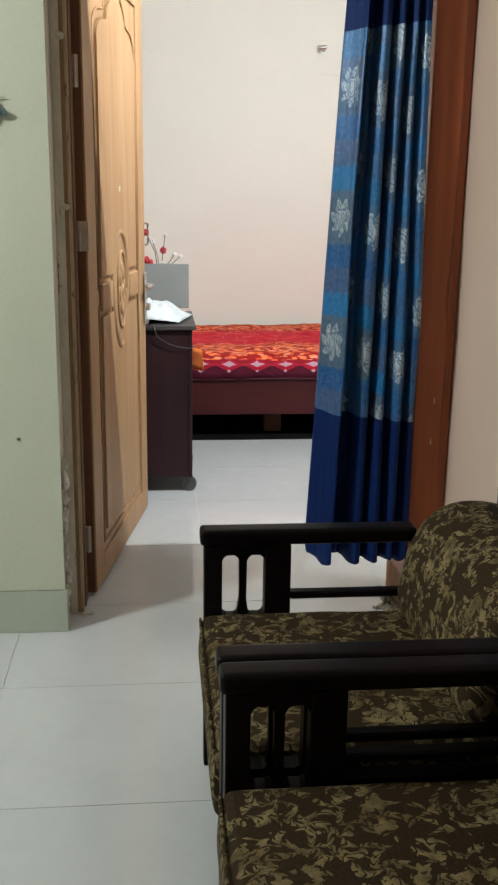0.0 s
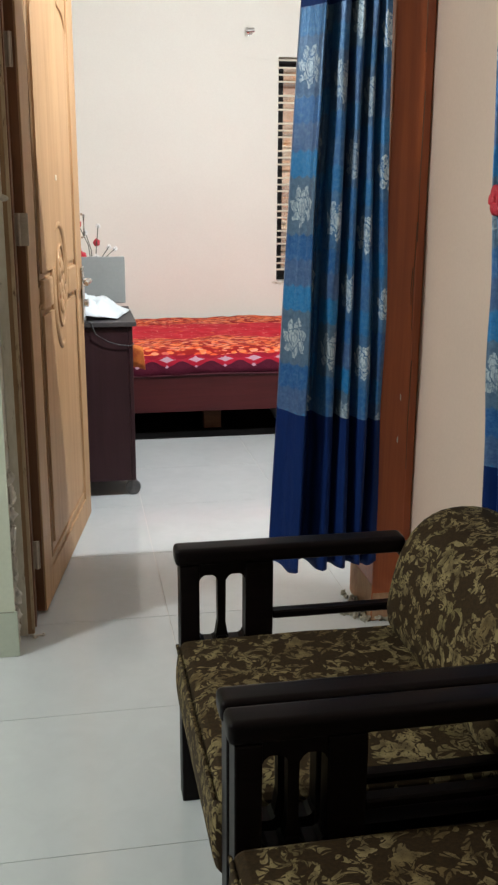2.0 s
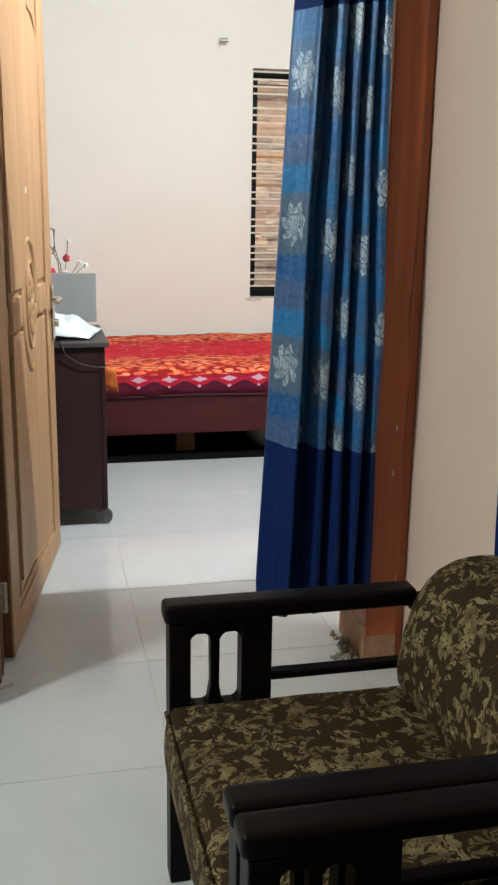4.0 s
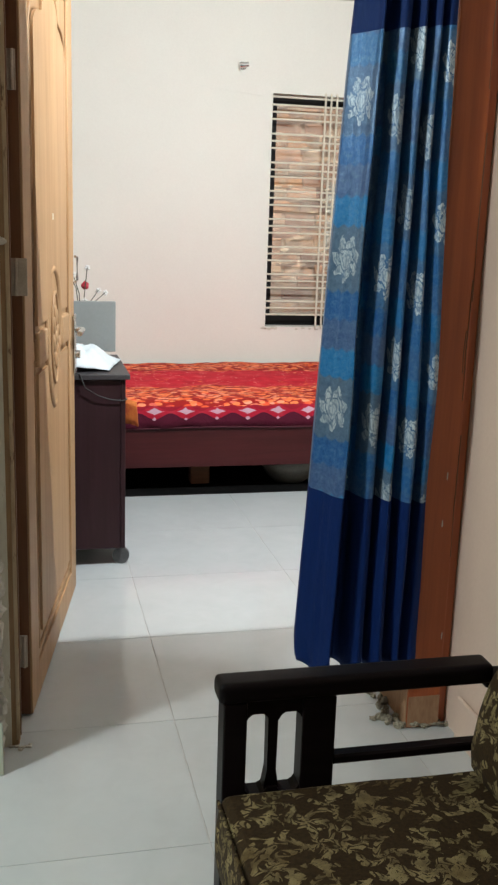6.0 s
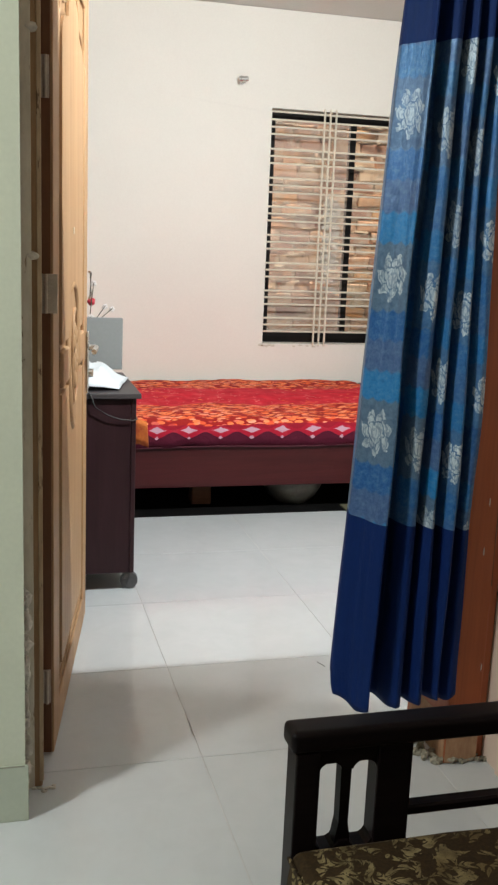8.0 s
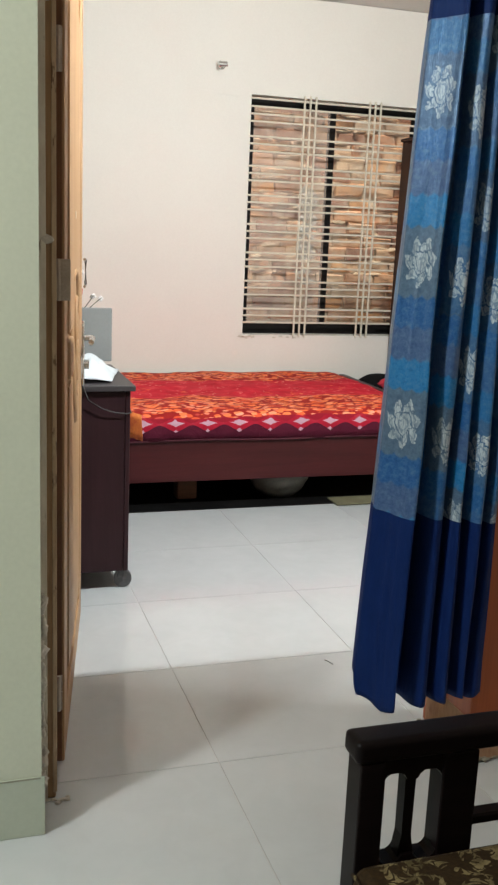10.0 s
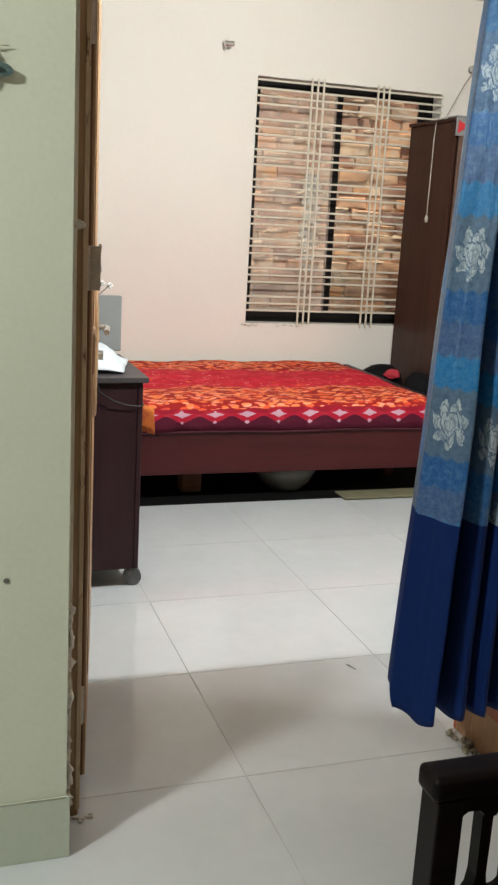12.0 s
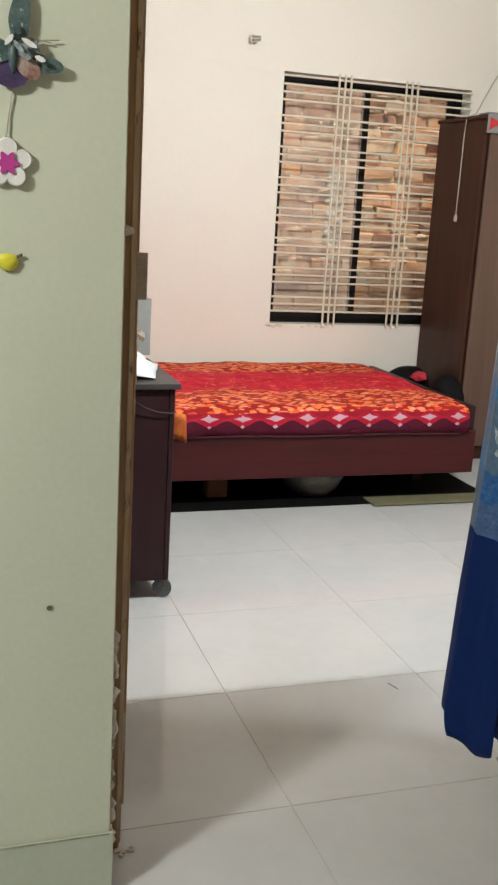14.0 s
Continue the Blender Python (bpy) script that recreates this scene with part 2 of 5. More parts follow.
M_conc = surface("grey_concrete", (0.24, 0.23, 0.21), (0.36, 0.34, 0.31), 0.9, 2, 50, bump=0.5, distance=0.004)
M_palestrip = surface("pale_rough_grey", (0.50, 0.48, 0.43), (0.68, 0.66, 0.60), 0.95, 9, 60, bump=0.7, distance=0.008)
M_mortar = surface("rough_mortar", (0.52, 0.38, 0.25), (0.74, 0.58, 0.42), 0.95, 9, 60, bump=0.8, distance=0.008)
M_bflyd = surface("dark_green_butterfly_cloth", (0.018, 0.035, 0.033), (0.10, 0.15, 0.15), 0.45, 26, 160, wear=(0.42, 0.47, 0.50), wear_at=0.60)
M_pale = surface("faded_red_cloth", (0.22, 0.08, 0.06), (0.42, 0.34, 0.30), 0.6, 40, 160)
M_mottle = surface("mottled_grey_green_cloth", (0.05, 0.08, 0.085), (0.45, 0.50, 0.52), 0.5, 45, 160)
M_bflyb = surface("black_butterfly_cloth", (0.006, 0.010, 0.010), (0.025, 0.035, 0.035), 0.5, 30, 160)
M_bflyp = surface("purple_butterfly_cloth", (0.03, 0.02, 0.06), (0.10, 0.06, 0.16), 0.5, 26, 160)
M_magenta = surface("magenta_felt", (0.40, 0.03, 0.22), (0.52, 0.05, 0.30), 0.8, 30, 200)
M_yellow = surface("yellow_plastic", (0.55, 0.50, 0.03), (0.68, 0.62, 0.06), 0.4, 20, 150)


def tile_material():
    m, t, b = nodes_of("polished_white_floor_tile")
    vec = coords(t, source="Object")
    info = t.nodes.new("ShaderNodeObjectInfo")
    geo = t.nodes.new("ShaderNodeNewGeometry")
    cloud = noise_of(t, geo.outputs["Position"], 2.2, 6, 0.65, 0.4)
    vein = noise_of(t, geo.outputs["Position"], 9.0, 6, 0.6, 1.0)
    fac = maths(t, "ADD", maths(t, "MULTIPLY", cloud, 0.6), maths(t, "MULTIPLY", vein, 0.4))
    colour = ramp(t, fac, [(0.3, (0.515, 0.535, 0.54)), (0.7, (0.585, 0.605, 0.61))])
    tone = ramp(t, info.outputs["Random"], [(0.0, (0.95, 0.95, 0.95)), (1.0, (1.0, 1.0, 1.0))])
    n = t.nodes.new("ShaderNodeMix")
    n.data_type, n.blend_type = "RGBA", "MULTIPLY"
    n.inputs[0].default_value = 1.0
    t.links.new(colour, n.inputs[6])
    t.links.new(tone, n.inputs[7])
    t.links.new(n.outputs[2], b.inputs["Base Color"])
    smear = noise_of(t, geo.outputs["Position"], 5.0, 5, 0.7)
    t.links.new(maths(t, "ADD", maths(t, "MULTIPLY", smear, 0.09), 0.045), b.inputs["Roughness"])
    b.inputs["IOR"].default_value = 1.5
    bumped(t, b, noise_of(t, geo.outputs["Position"], 6.0, 2), 0.03, 0.002)
    return m


M_tile = tile_material()


def flower_mask(t, fu, fv, radius, petals):
    """A round flower with curled petals about the middle of a cloth cell, in metres."""
    r = maths(t, "SQRT", maths(t, "ADD", maths(t, "MULTIPLY", fu, fu), maths(t, "MULTIPLY", fv, fv)))
    rel = maths(t, "DIVIDE", r, radius)
    ang = maths(t, "ADD", maths(t, "ARCTAN2", fv, fu), maths(t, "MULTIPLY", rel, 0.7))
    lobe = maths(t, "COSINE", maths(t, "MULTIPLY", ang, float(petals)))
    reach = maths(t, "ADD", maths(t, "MULTIPLY", lobe, 0.13), 0.87)
    ring = maths(t, "MULTIPLY", maths(t, "LESS_THAN", rel, reach), maths(t, "GREATER_THAN", rel, 0.52))
    ring = maths(t, "MULTIPLY", ring, maths(t, "GREATER_THAN", lobe, -0.86))
    vein = maths(t, "ABSOLUTE", maths(t, "SUBTRACT", rel, maths(t, "ADD", maths(t, "MULTIPLY", lobe, 0.06), 0.70)))
    ring = maths(t, "MULTIPLY", ring, maths(t, "ADD", maths(t, "MULTIPLY", maths(t, "GREATER_THAN", vein, 0.045), 0.65), 0.35))
    core = maths(t, "MULTIPLY", maths(t, "LESS_THAN", rel, 0.45), maths(t, "SUBTRACT", 1.0, maths(t, "MULTIPLY", maths(t, "LESS_THAN", maths(t, "ABSOLUTE", maths(t, "SUBTRACT", rel, 0.27)), 0.045), 0.6)))
    return maths(t, "MAXIMUM", ring, core)


def curtain_material():
    m, t, b = nodes_of("blue_satin_patchwork_curtain")
    uv = t.nodes.new("ShaderNodeUVMap")
    sep = t.nodes.new("ShaderNodeSeparateXYZ")
    t.links.new(uv.outputs[0], sep.inputs[0])
    u, v = sep.outputs[0], sep.outputs[1]
    CW, CH = 0.150, 0.40
    pu = maths(t, "DIVIDE", maths(t, "ADD", u, 0.089), CW)
    col = maths(t, "FLOOR", pu)
    scallop = maths(t, "MULTIPLY", maths(t, "ABSOLUTE", maths(t, "SINE", maths(t, "MULTIPLY", u, 82.0))), 0.009)
    ragged = maths(t, "MULTIPLY", maths(t, "SUBTRACT", noise_of(t, uv.outputs[0], 70.0, 3, 0.6), 0.5), 0.012)
    pv = maths(t, "DIVIDE", maths(t, "ADD", maths(t, "ADD", v, maths(t, "ADD", scallop, ragged)), maths(t, "MULTIPLY", maths(t, "ADD", maths(t, "FRACT", maths(t, "ADD", maths(t, "MULTIPLY", col, 0.55), 0.068)), 0.05), CH)), CH)
    cells = t.nodes.new("ShaderNodeCombineXYZ")
    t.links.new(col, cells.inputs[0])
    t.links.new(maths(t, "FLOOR", pv), cells.inputs[1])
    w = t.nodes.new("ShaderNodeTexWhiteNoise")
    w.noise_dimensions = "2D"
    t.links.new(cells.outputs[0], w.inputs["Vector"])
    tone = w.outputs["Value"]
    high = maths(t, "FRACT", pv)
    slate, cyan, violet, deep = (0.080, 0.130, 0.200), (0.004, 0.17, 0.43), (0.050, 0.098, 0.235), (0.005, 0.085, 0.28)
    patch = ramp(t, high, [(0.0, slate), (0.41, slate), (0.425, cyan), (0.60, cyan), (0.615, violet), (0.80, violet), (0.815, deep), (0.985, deep), (1.0, slate)])
    patch = mixed(t, maths(t, "MULTIPLY", maths(t, "GREATER_THAN", tone, 0.62), 0.55), patch, (0.012, 0.12, 0.34))
    patch = mixed(t, maths(t, "MULTIPLY", maths(t, "LESS_THAN", tone, 0.28), 0.6), patch, (0.010, 0.05, 0.16))
    mp = t.nodes.new("ShaderNodeMapping")
    mp.inputs["Scale"].default_value = (420, 40, 1)
    t.links.new(uv.outputs[0], mp.inputs[0])
    thread = noise_of(t, mp.outputs[0], 1.0, 3)
    mp2 = t.nodes.new("ShaderNodeMapping")
    mp2.inputs["Scale"].default_value = (60, 12, 1)
    t.links.new(uv.outputs[0], mp2.inputs[0])
    streak = noise_of(t, mp2.outputs[0], 1.0, 5, 0.7)
    patch = mixed(t, maths(t, "MULTIPLY", thread, 0.2), patch, (0.10, 0.17, 0.29))
    weave = noise_of(t, uv.outputs[0], 60.0, 7, 0.8, 0.15)
    patch = mixed(t, maths(t, "MULTIPLY", ramp(t, weave, [(0.48, (0, 0, 0)), (0.66, (1, 1, 1))]), 0.45), patch, (0.16, 0.26, 0.38))
    patch = mixed(t, maths(t, "MULTIPLY", ramp(t, weave, [(0.34, (1, 1, 1)), (0.48, (0, 0, 0))]), 0.45), patch, (0.004, 0.035, 0.12))
    fu = maths(t, "MULTIPLY", maths(t, "SUBTRACT", maths(t, "FRACT", pu), 0.5), CW)
    fv = maths(t, "MULTIPLY", maths(t, "SUBTRACT", high, 0.205), CH * 0.86)
    wob = maths(t, "MULTIPLY", maths(t, "SUBTRACT", noise_of(t, uv.outputs[0], 75.0, 3), 0.5), 0.028)
    fl = flower_mask(t, maths(t, "ADD", fu, wob), maths(t, "SUBTRACT", fv, wob), 0.052, 7)
    fl = maths(t, "MULTIPLY", fl, maths(t, "ADD", maths(t, "MULTIPLY", maths(t, "GREATER_THAN", thread, 0.48), 0.5), 0.45))
    fl = maths(t, "MULTIPLY", fl, maths(t, "ADD", maths(t, "MULTIPLY", maths(t, "SUBTRACT", streak, 0.18), 1.5), maths(t, "MULTIPLY", tone, 0.40)))
    patch = mixed(t, fl, patch, (0.64, 0.71, 0.74))
    band = mixed(t, maths(t, "MULTIPLY", streak, 0.9), (0.0018, 0.009, 0.062), (0.006, 0.026, 0.145))
    plain = maths(t, "MAXIMUM", maths(t, "LESS_THAN", maths(t, "ADD", v, maths(t, "MULTIPLY", u, 0.045)), 0.776), maths(t, "GREATER_THAN", maths(t, "SUBTRACT", v, maths(t, "MULTIPLY", u, 0.04)), 1.968))
    cloth = mixed(t, plain, patch, band)
    cloth = mixed(t, maths(t, "MULTIPLY", maths(t, "MULTIPLY", maths(t, "LESS_THAN", u, 0.072), maths(t, "SUBTRACT", 1.0, plain)), 0.22), cloth, (0.26, 0.32, 0.38))
    t.links.new(cloth, b.inputs["Base Color"])
    t.links.new(maths(t, "ADD", maths(t, "ADD", maths(t, "MULTIPLY", streak, 0.3), 0.20), maths(t, "MULTIPLY", plain, 0.22)), b.inputs["Roughness"])
    b.inputs["Metallic"].default_value = 0.15
    b.inputs["Anisotropic"].default_value = 0.5
    b.inputs["Specular Tint"].default_value = (0.60, 0.80, 1.0, 1)
    t.links.new(maths(t, "SUBTRACT", 0.70, maths(t, "MULTIPLY", plain, 0.42)), b.inputs["Specular IOR Level"])
    bumped(t, b, maths(t, "ADD", thread, maths(t, "MULTIPLY", streak, 2.5)), 0.5, 0.0022)
    return m


M_curtain = curtain_material()


def upholstery():
    m, t, b = nodes_of("olive_brown_leaf_upholstery")
    vec = coords(t)
    wob = add(t, "ShaderNodeTexNoise", Scale=11.0, Detail=2.0)
    t.links.new(vec, wob.inputs["Vector"])
    sc = t.nodes.new("ShaderNodeVectorMath")
    sc.operation = "SCALE"
    sc.inputs["Scale"].default_value = 0.055
    t.links.new(wob.outputs["Color"], sc.inputs[0])
    warp = t.nodes.new("ShaderNodeVectorMath")
    t.links.new(vec, warp.inputs[0])
    t.links.new(sc.outputs[0], warp.inputs[1])
    mask = None
    for k, turn in enumerate((0.35, 1.45, 2.5)):
        st = t.nodes.new("ShaderNodeMapping")
        st.inputs["Rotation"].default_value = (0.6, 0.25, turn)
        st.inputs["Location"].default_value = (k * 1.7, k * 0.9, k)
        t.links.new(warp.outputs[0], st.inputs[0])
        sq = t.nodes.new("ShaderNodeMapping")
        sq.inputs["Scale"].default_value = (0.48, 1.25, 0.9)
        t.links.new(st.outputs[0], sq.inputs[0])
        vor = add(t, "ShaderNodeTexVoronoi", Scale=29.0, Randomness=1.0)
        t.links.new(sq.outputs[0], vor.inputs["Vector"])
        leaf = maths(t, "LESS_THAN", vor.outputs["Distance"], 0.35)
        rib = maths(t, "GREATER_THAN", noise_of(t, sq.outputs[0], 80.0, 1), 0.41)
        here = maths(t, "GREATER_THAN", noise_of(t, st.outputs[0], 12.0, 1), 0.49)
        one = maths(t, "MULTIPLY", maths(t, "MULTIPLY", leaf, rib), here)
        mask = one if mask is None else maths(t, "MAXIMUM", mask, one)
    mask = maths(t, "MULTIPLY", mask, maths(t, "GREATER_THAN", noise_of(t, vec, 9.0, 1), 0.47))
    for k, (scale, size, lobes) in enumerate(((9.5, 0.062, 4.0), (15.0, 0.040, 3.0))):
        move = t.nodes.new("ShaderNodeMapping")
        move.inputs["Location"].default_value = (0.37 * k, 0.21 * k, 0.13 * k)
        t.links.new(warp.outputs[0], move.inputs[0])
        vor = add(t, "ShaderNodeTexVoronoi", Scale=scale, Randomness=0.9)
        t.links.new(move.outputs[0], vor.inputs["Vector"])
        off = t.nodes.new("ShaderNodeVectorMath")
        off.operation = "SUBTRACT"
        t.links.new(move.outputs[0], off.inputs[0])
        t.links.new(vor.outputs["Position"], off.inputs[1])
        xyz, hue = t.nodes.new("ShaderNodeSeparateXYZ"), t.nodes.new("ShaderNodeSeparateColor")
        t.links.new(off.outputs[0], xyz.inputs[0])
        t.links.new(vor.outputs["Color"], hue.inputs[0])
        flat = maths(t, "ADD", xyz.outputs[0], xyz.outputs[2])
        r = maths(t, "SQRT", maths(t, "ADD", maths(t, "MULTIPLY", xyz.outputs[1], xyz.outputs[1]), maths(t, "MULTIPLY", flat, flat)))
        turn = maths(t, "ADD", maths(t, "ARCTAN2", xyz.outputs[1], flat), maths(t, "ADD", maths(t, "MULTIPLY", hue.outputs[0], 6.28), maths(t, "MULTIPLY", r, 26.0)))
        lobe = maths(t, "COSINE", maths(t, "MULTIPLY", turn, lobes))
        inside = maths(t, "LESS_THAN", r, maths(t, "MULTIPLY", maths(t, "ADD", maths(t, "MULTIPLY", lobe, 0.62), 0.38), size))
        rib = maths(t, "GREATER_THAN", maths(t, "SINE", maths(t, "ADD", maths(t, "MULTIPLY", r, 420.0), maths(t, "MULTIPLY", lobe, 5.0))), -0.45)
        spray = maths(t, "MULTIPLY", maths(t, "MULTIPLY", inside, rib), maths(t, "GREATER_THAN", hue.outputs[1], 0.12))
        mask = maths(t, "MAXIMUM", mask, spray)
    thread = noise_of(t, vec, 330.0, 2)
    mask = maths(t, "MULTIPLY", mask, maths(t, "GREATER_THAN", thread, 0.36))
    ground = ramp(t, noise_of(t, vec, 140.0, 4), [(0.3, (0.018, 0.0095, 0.0028)), (0.7, (0.034, 0.0185, 0.0055))])
    gold = ramp(t, noise_of(t, vec, 8.0, 3), [(0.32, (0.115, 0.078, 0.030)), (0.52, (0.235, 0.18, 0.086)), (0.72, (0.13, 0.104, 0.040))])
    tone = ramp(t, noise_of(t, vec, 34.0, 3), [(0.36, (0.35, 0.35, 0.35)), (0.60, (1, 1, 1))])
    t.links.new(mixed(t, maths(t, "MULTIPLY", mask, tone), ground, gold), b.inputs["Base Color"])
    b.inputs["Roughness"].default_value = 0.85
    b.inputs["Specular IOR Level"].default_value = 0.2
    bumped(t, b, maths(t, "ADD", mask, thread), 0.4, 0.0012)
    return m


M_uphol = upholstery()


def bedspread():
    m, t, b = nodes_of("red_orange_printed_bedspread")
    uv = t.nodes.new("ShaderNodeUVMap")
    sep = t.nodes.new("ShaderNodeSeparateXYZ")
    t.links.new(uv.outputs[0], sep.inputs[0])
    u, v0 = sep.outputs[0], sep.outputs[1]
    wave = maths(t, "MULTIPLY", maths(t, "SUBTRACT", noise_of(t, uv.outputs[0], 5.0, 3), 0.5), 0.05)
    v = maths(t, "ADD", v0, wave)
    red = ramp(t, noise_of(t, uv.outputs[0], 12.0, 5), [(0.3, (0.44, 0.006, 0.020)), (0.55, (0.60, 0.016, 0.036)), (0.75, (0.70, 0.08, 0.085))])
    mp = t.nodes.new("ShaderNodeMapping")
    mp.inputs["Scale"].default_value = (0.62, 1.35, 1)
    mp.inputs["Rotation"].default_value = (0, 0, 0.35)
    t.links.new(uv.outputs[0], mp.inputs[0])
    vor = add(t, "ShaderNodeTexVoronoi", Scale=36.0, Randomness=1.0)
    t.links.new(mp.outputs[0], vor.inputs["Vector"])
    hue = t.nodes.new("ShaderNodeSeparateColor")
    t.links.new(vor.outputs["Color"], hue.inputs[0])
    petal = ramp(t, hue.outputs[0], [(0.0, (0.68, 0.06, 0.026)), (0.3, (0.82, 0.15, 0.045)), (0.62, (0.86, 0.26, 0.10)), (0.8, (0.86, 0.33, 0.21)), (0.9, (0.80, 0.20, 0.13)), (1.0, (0.45, 0.02, 0.02))])
    leafy = mixed(t, maths(t, "GREATER_THAN", vor.outputs["Distance"], 0.54), petal, (0.32, 0.014, 0.012))
    spot = maths(t, "LESS_THAN", vor.outputs["Distance"], 0.17)
    redspot = mixed(t, maths(t, "MULTIPLY", spot, maths(t, "GREATER_THAN", hue.outputs[1], 0.42)), red, (0.84, 0.36, 0.28))

    def inside(a, c, value=None):
        value = v if value is None else value
        return maths(t, "MULTIPLY", maths(t, "GREATER_THAN", value, a), maths(t, "LESS_THAN", value, c))

    # border: maroon hem, scallops and a row of pale diamonds
    fu = maths(t, "ABSOLUTE", maths(t, "SUBTRACT", maths(t, "FRACT", maths(t, "DIVIDE", u, 0.172)), 0.5))
    soft = maths(t, "MULTIPLY", maths(t, "SUBTRACT", noise_of(t, uv.outputs[0], 26.0, 3), 0.5), 0.030)
    fu = maths(t, "ABSOLUTE", maths(t, "ADD", maths(t, "MULTIPLY", fu, 0.172), soft))
    dv = maths(t, "ABSOLUTE", maths(t, "ADD", maths(t, "SUBTRACT", v0, 0.092), maths(t, "MULTIPLY", soft, 0.5)))
    star = maths(t, "LESS_THAN", maths(t, "ADD", maths(t, "POWER", maths(t, "DIVIDE", fu, 0.050), 0.80), maths(t, "POWER", maths(t, "DIVIDE", dv, 0.020), 0.80)), 1.0)
    gu = maths(t, "MULTIPLY", maths(t, "ABSOLUTE", maths(t, "SUBTRACT", maths(t, "FRACT", maths(t, "ADD", maths(t, "DIVIDE", u, 0.172), 0.5)), 0.5)), 0.172)
    small = maths(t, "LESS_THAN", maths(t, "ADD", maths(t, "DIVIDE", fu, 0.013), maths(t, "DIVIDE", maths(t, "ABSOLUTE", maths(t, "SUBTRACT", v0, 0.050)), 0.011)), 1.0)
    lobes = maths(t, "GREATER_THAN", v0, maths(t, "SUBTRACT", 0.108, maths(t, "MULTIPLY", maths(t, "COSINE", maths(t, "MULTIPLY", gu, 36.5)), 0.014)))
    arch = maths(t, "LESS_THAN", v0, maths(t, "ADD", 0.066, maths(t, "MULTIPLY", maths(t, "COSINE", maths(t, "MULTIPLY", gu, 36.5)), 0.016)))
    hem = mixed(t, arch, mixed(t, 0.6, red, (0.22, 0.005, 0.022)), (0.075, 0.005, 0.018))
    hem = mixed(t, lobes, hem, (0.27, 0.007, 0.02))
    hem = mixed(t, maths(t, "MAXIMUM", star, small), hem, (0.50, 0.30, 0.36))
    colour = mixed(t, maths(t, "GREATER_THAN", v, 0.122), hem, leafy)
    colour = mixed(t, inside(0.57, 1.16), colour, redspot)
    colour = mixed(t, maths(t, "MULTIPLY", inside(0.57, 1.16), maths(t, "MULTIPLY", maths(t, "LESS_THAN", vor.outputs["Distance"], 0.3), maths(t, "GREATER_THAN", noise_of(t, uv.outputs[0], 4.0, 2), 0.60))), colour, petal)
    t.links.new(colour, b.inputs["Base Color"])
    b.inputs["Roughness"].default_value = 0.85
    b.inputs["Specular IOR Level"].default_value = 0.2
    bumped(t, b, maths(t, "ADD", noise_of(t, uv.outputs[0], 40.0, 5), maths(t, "MULTIPLY", noise_of(t, uv.outputs[0], 9.0, 3, 0.5, 1.5), 3.0)), 0.5, 0.006)
    return m


M_spread = bedspread()


def brick_material():
    m, t, b = nodes_of("rough_red_brick")
    info = t.nodes.new("ShaderNodeObjectInfo")
    vec = coords(t)
    geo = t.nodes.new("ShaderNodeNewGeometry")
    base = ramp(t, info.outputs["Random"], [(0.0, (0.34, 0.19, 0.145)), (0.16, (0.52, 0.27, 0.17)), (0.32, (0.80, 0.43, 0.24)), (0.55, (0.88, 0.62, 0.41)), (0.8, (0.90, 0.42, 0.15)), (1.0, (0.80, 0.50, 0.32))])
    grit = noise_of(t, geo.outputs["Position"], 30.0, 6, 0.7)
    smear = ramp(t, noise_of(t, geo.outputs["Position"], 6.0, 5, 0.65), [(0.5, (0, 0, 0)), (0.62, (1, 1, 1))])
    colour = mixed(t, maths(t, "MULTIPLY", smear, 0.8), base, (0.82, 0.68, 0.52))
    blotch = ramp(t, noise_of(t, geo.outputs["Position"], 15.0, 6, 0.75, 0.6), [(0.38, (1, 1, 1)), (0.50, (0, 0, 0))])
    colour = mixed(t, maths(t, "MULTIPLY", blotch, 0.45), colour, (0.24, 0.115, 0.075))
    colour = mixed(t, maths(t, "MULTIPLY", grit, 0.25), colour, (0.26, 0.13, 0.08))
    t.links.new(colour, b.inputs["Base Color"])
    b.inputs["Roughness"].default_value = 0.92
    bumped(t, b, grit, 0.8, 0.006)
    return m


M_brick = brick_material()


def glass_material(name, haze):
    m = bpy.data.materials.new(name)
    m.use_nodes = True
    t = m.node_tree
    t.nodes.remove(t.nodes["Principled BSDF"])
    clear = add(t, "ShaderNodeBsdfTransparent", Color=(0.93, 0.95, 0.94, 1))
    gloss = add(t, "ShaderNodeBsdfGlossy", Roughness=0.05)
    # pinkish film: dust, and the lit room's reflection painted in as haze
    film = add(t, "ShaderNodeBsdfDiffuse", Color=(0.85, 0.69, 0.60, 1))
    fres = add(t, "ShaderNodeFresnel", IOR=1.5)
    mix, hazed = t.nodes.new("ShaderNodeMixShader"), t.nodes.new("ShaderNodeMixShader")
    t.links.new(fres.outputs[0], mix.inputs[0])
    t.links.new(clear.outputs[0], mix.inputs[1])
    t.links.new(gloss.outputs[0], mix.inputs[2])
    cloud = noise_of(t, coords(t), 5.0, 5, 0.65)
    t.links.new(maths(t, "MULTIPLY", cloud, haze * 2), hazed.inputs[0])
    t.links.new(mix.outputs[0], hazed.inputs[1])
    t.links.new(film.outputs[0], hazed.inputs[2])
    t.links.new(hazed.outputs[0], t.nodes["Material Output"].inputs[0])
    return m


M_glass = glass_material("window_glass", 0.03)
M_hazy = glass_material("dusty_hazed_glass", 0.20)

# ---- the large structure ----
YF, YB, CEIL = 3.40, 3.62, 2.92   # partition: living side, bedroom side; ceiling height
XL, XR = 0.021, 1.358              # door opening in the masonry
LX0, LY0 = -2.5, -1.6             # living room's far corner
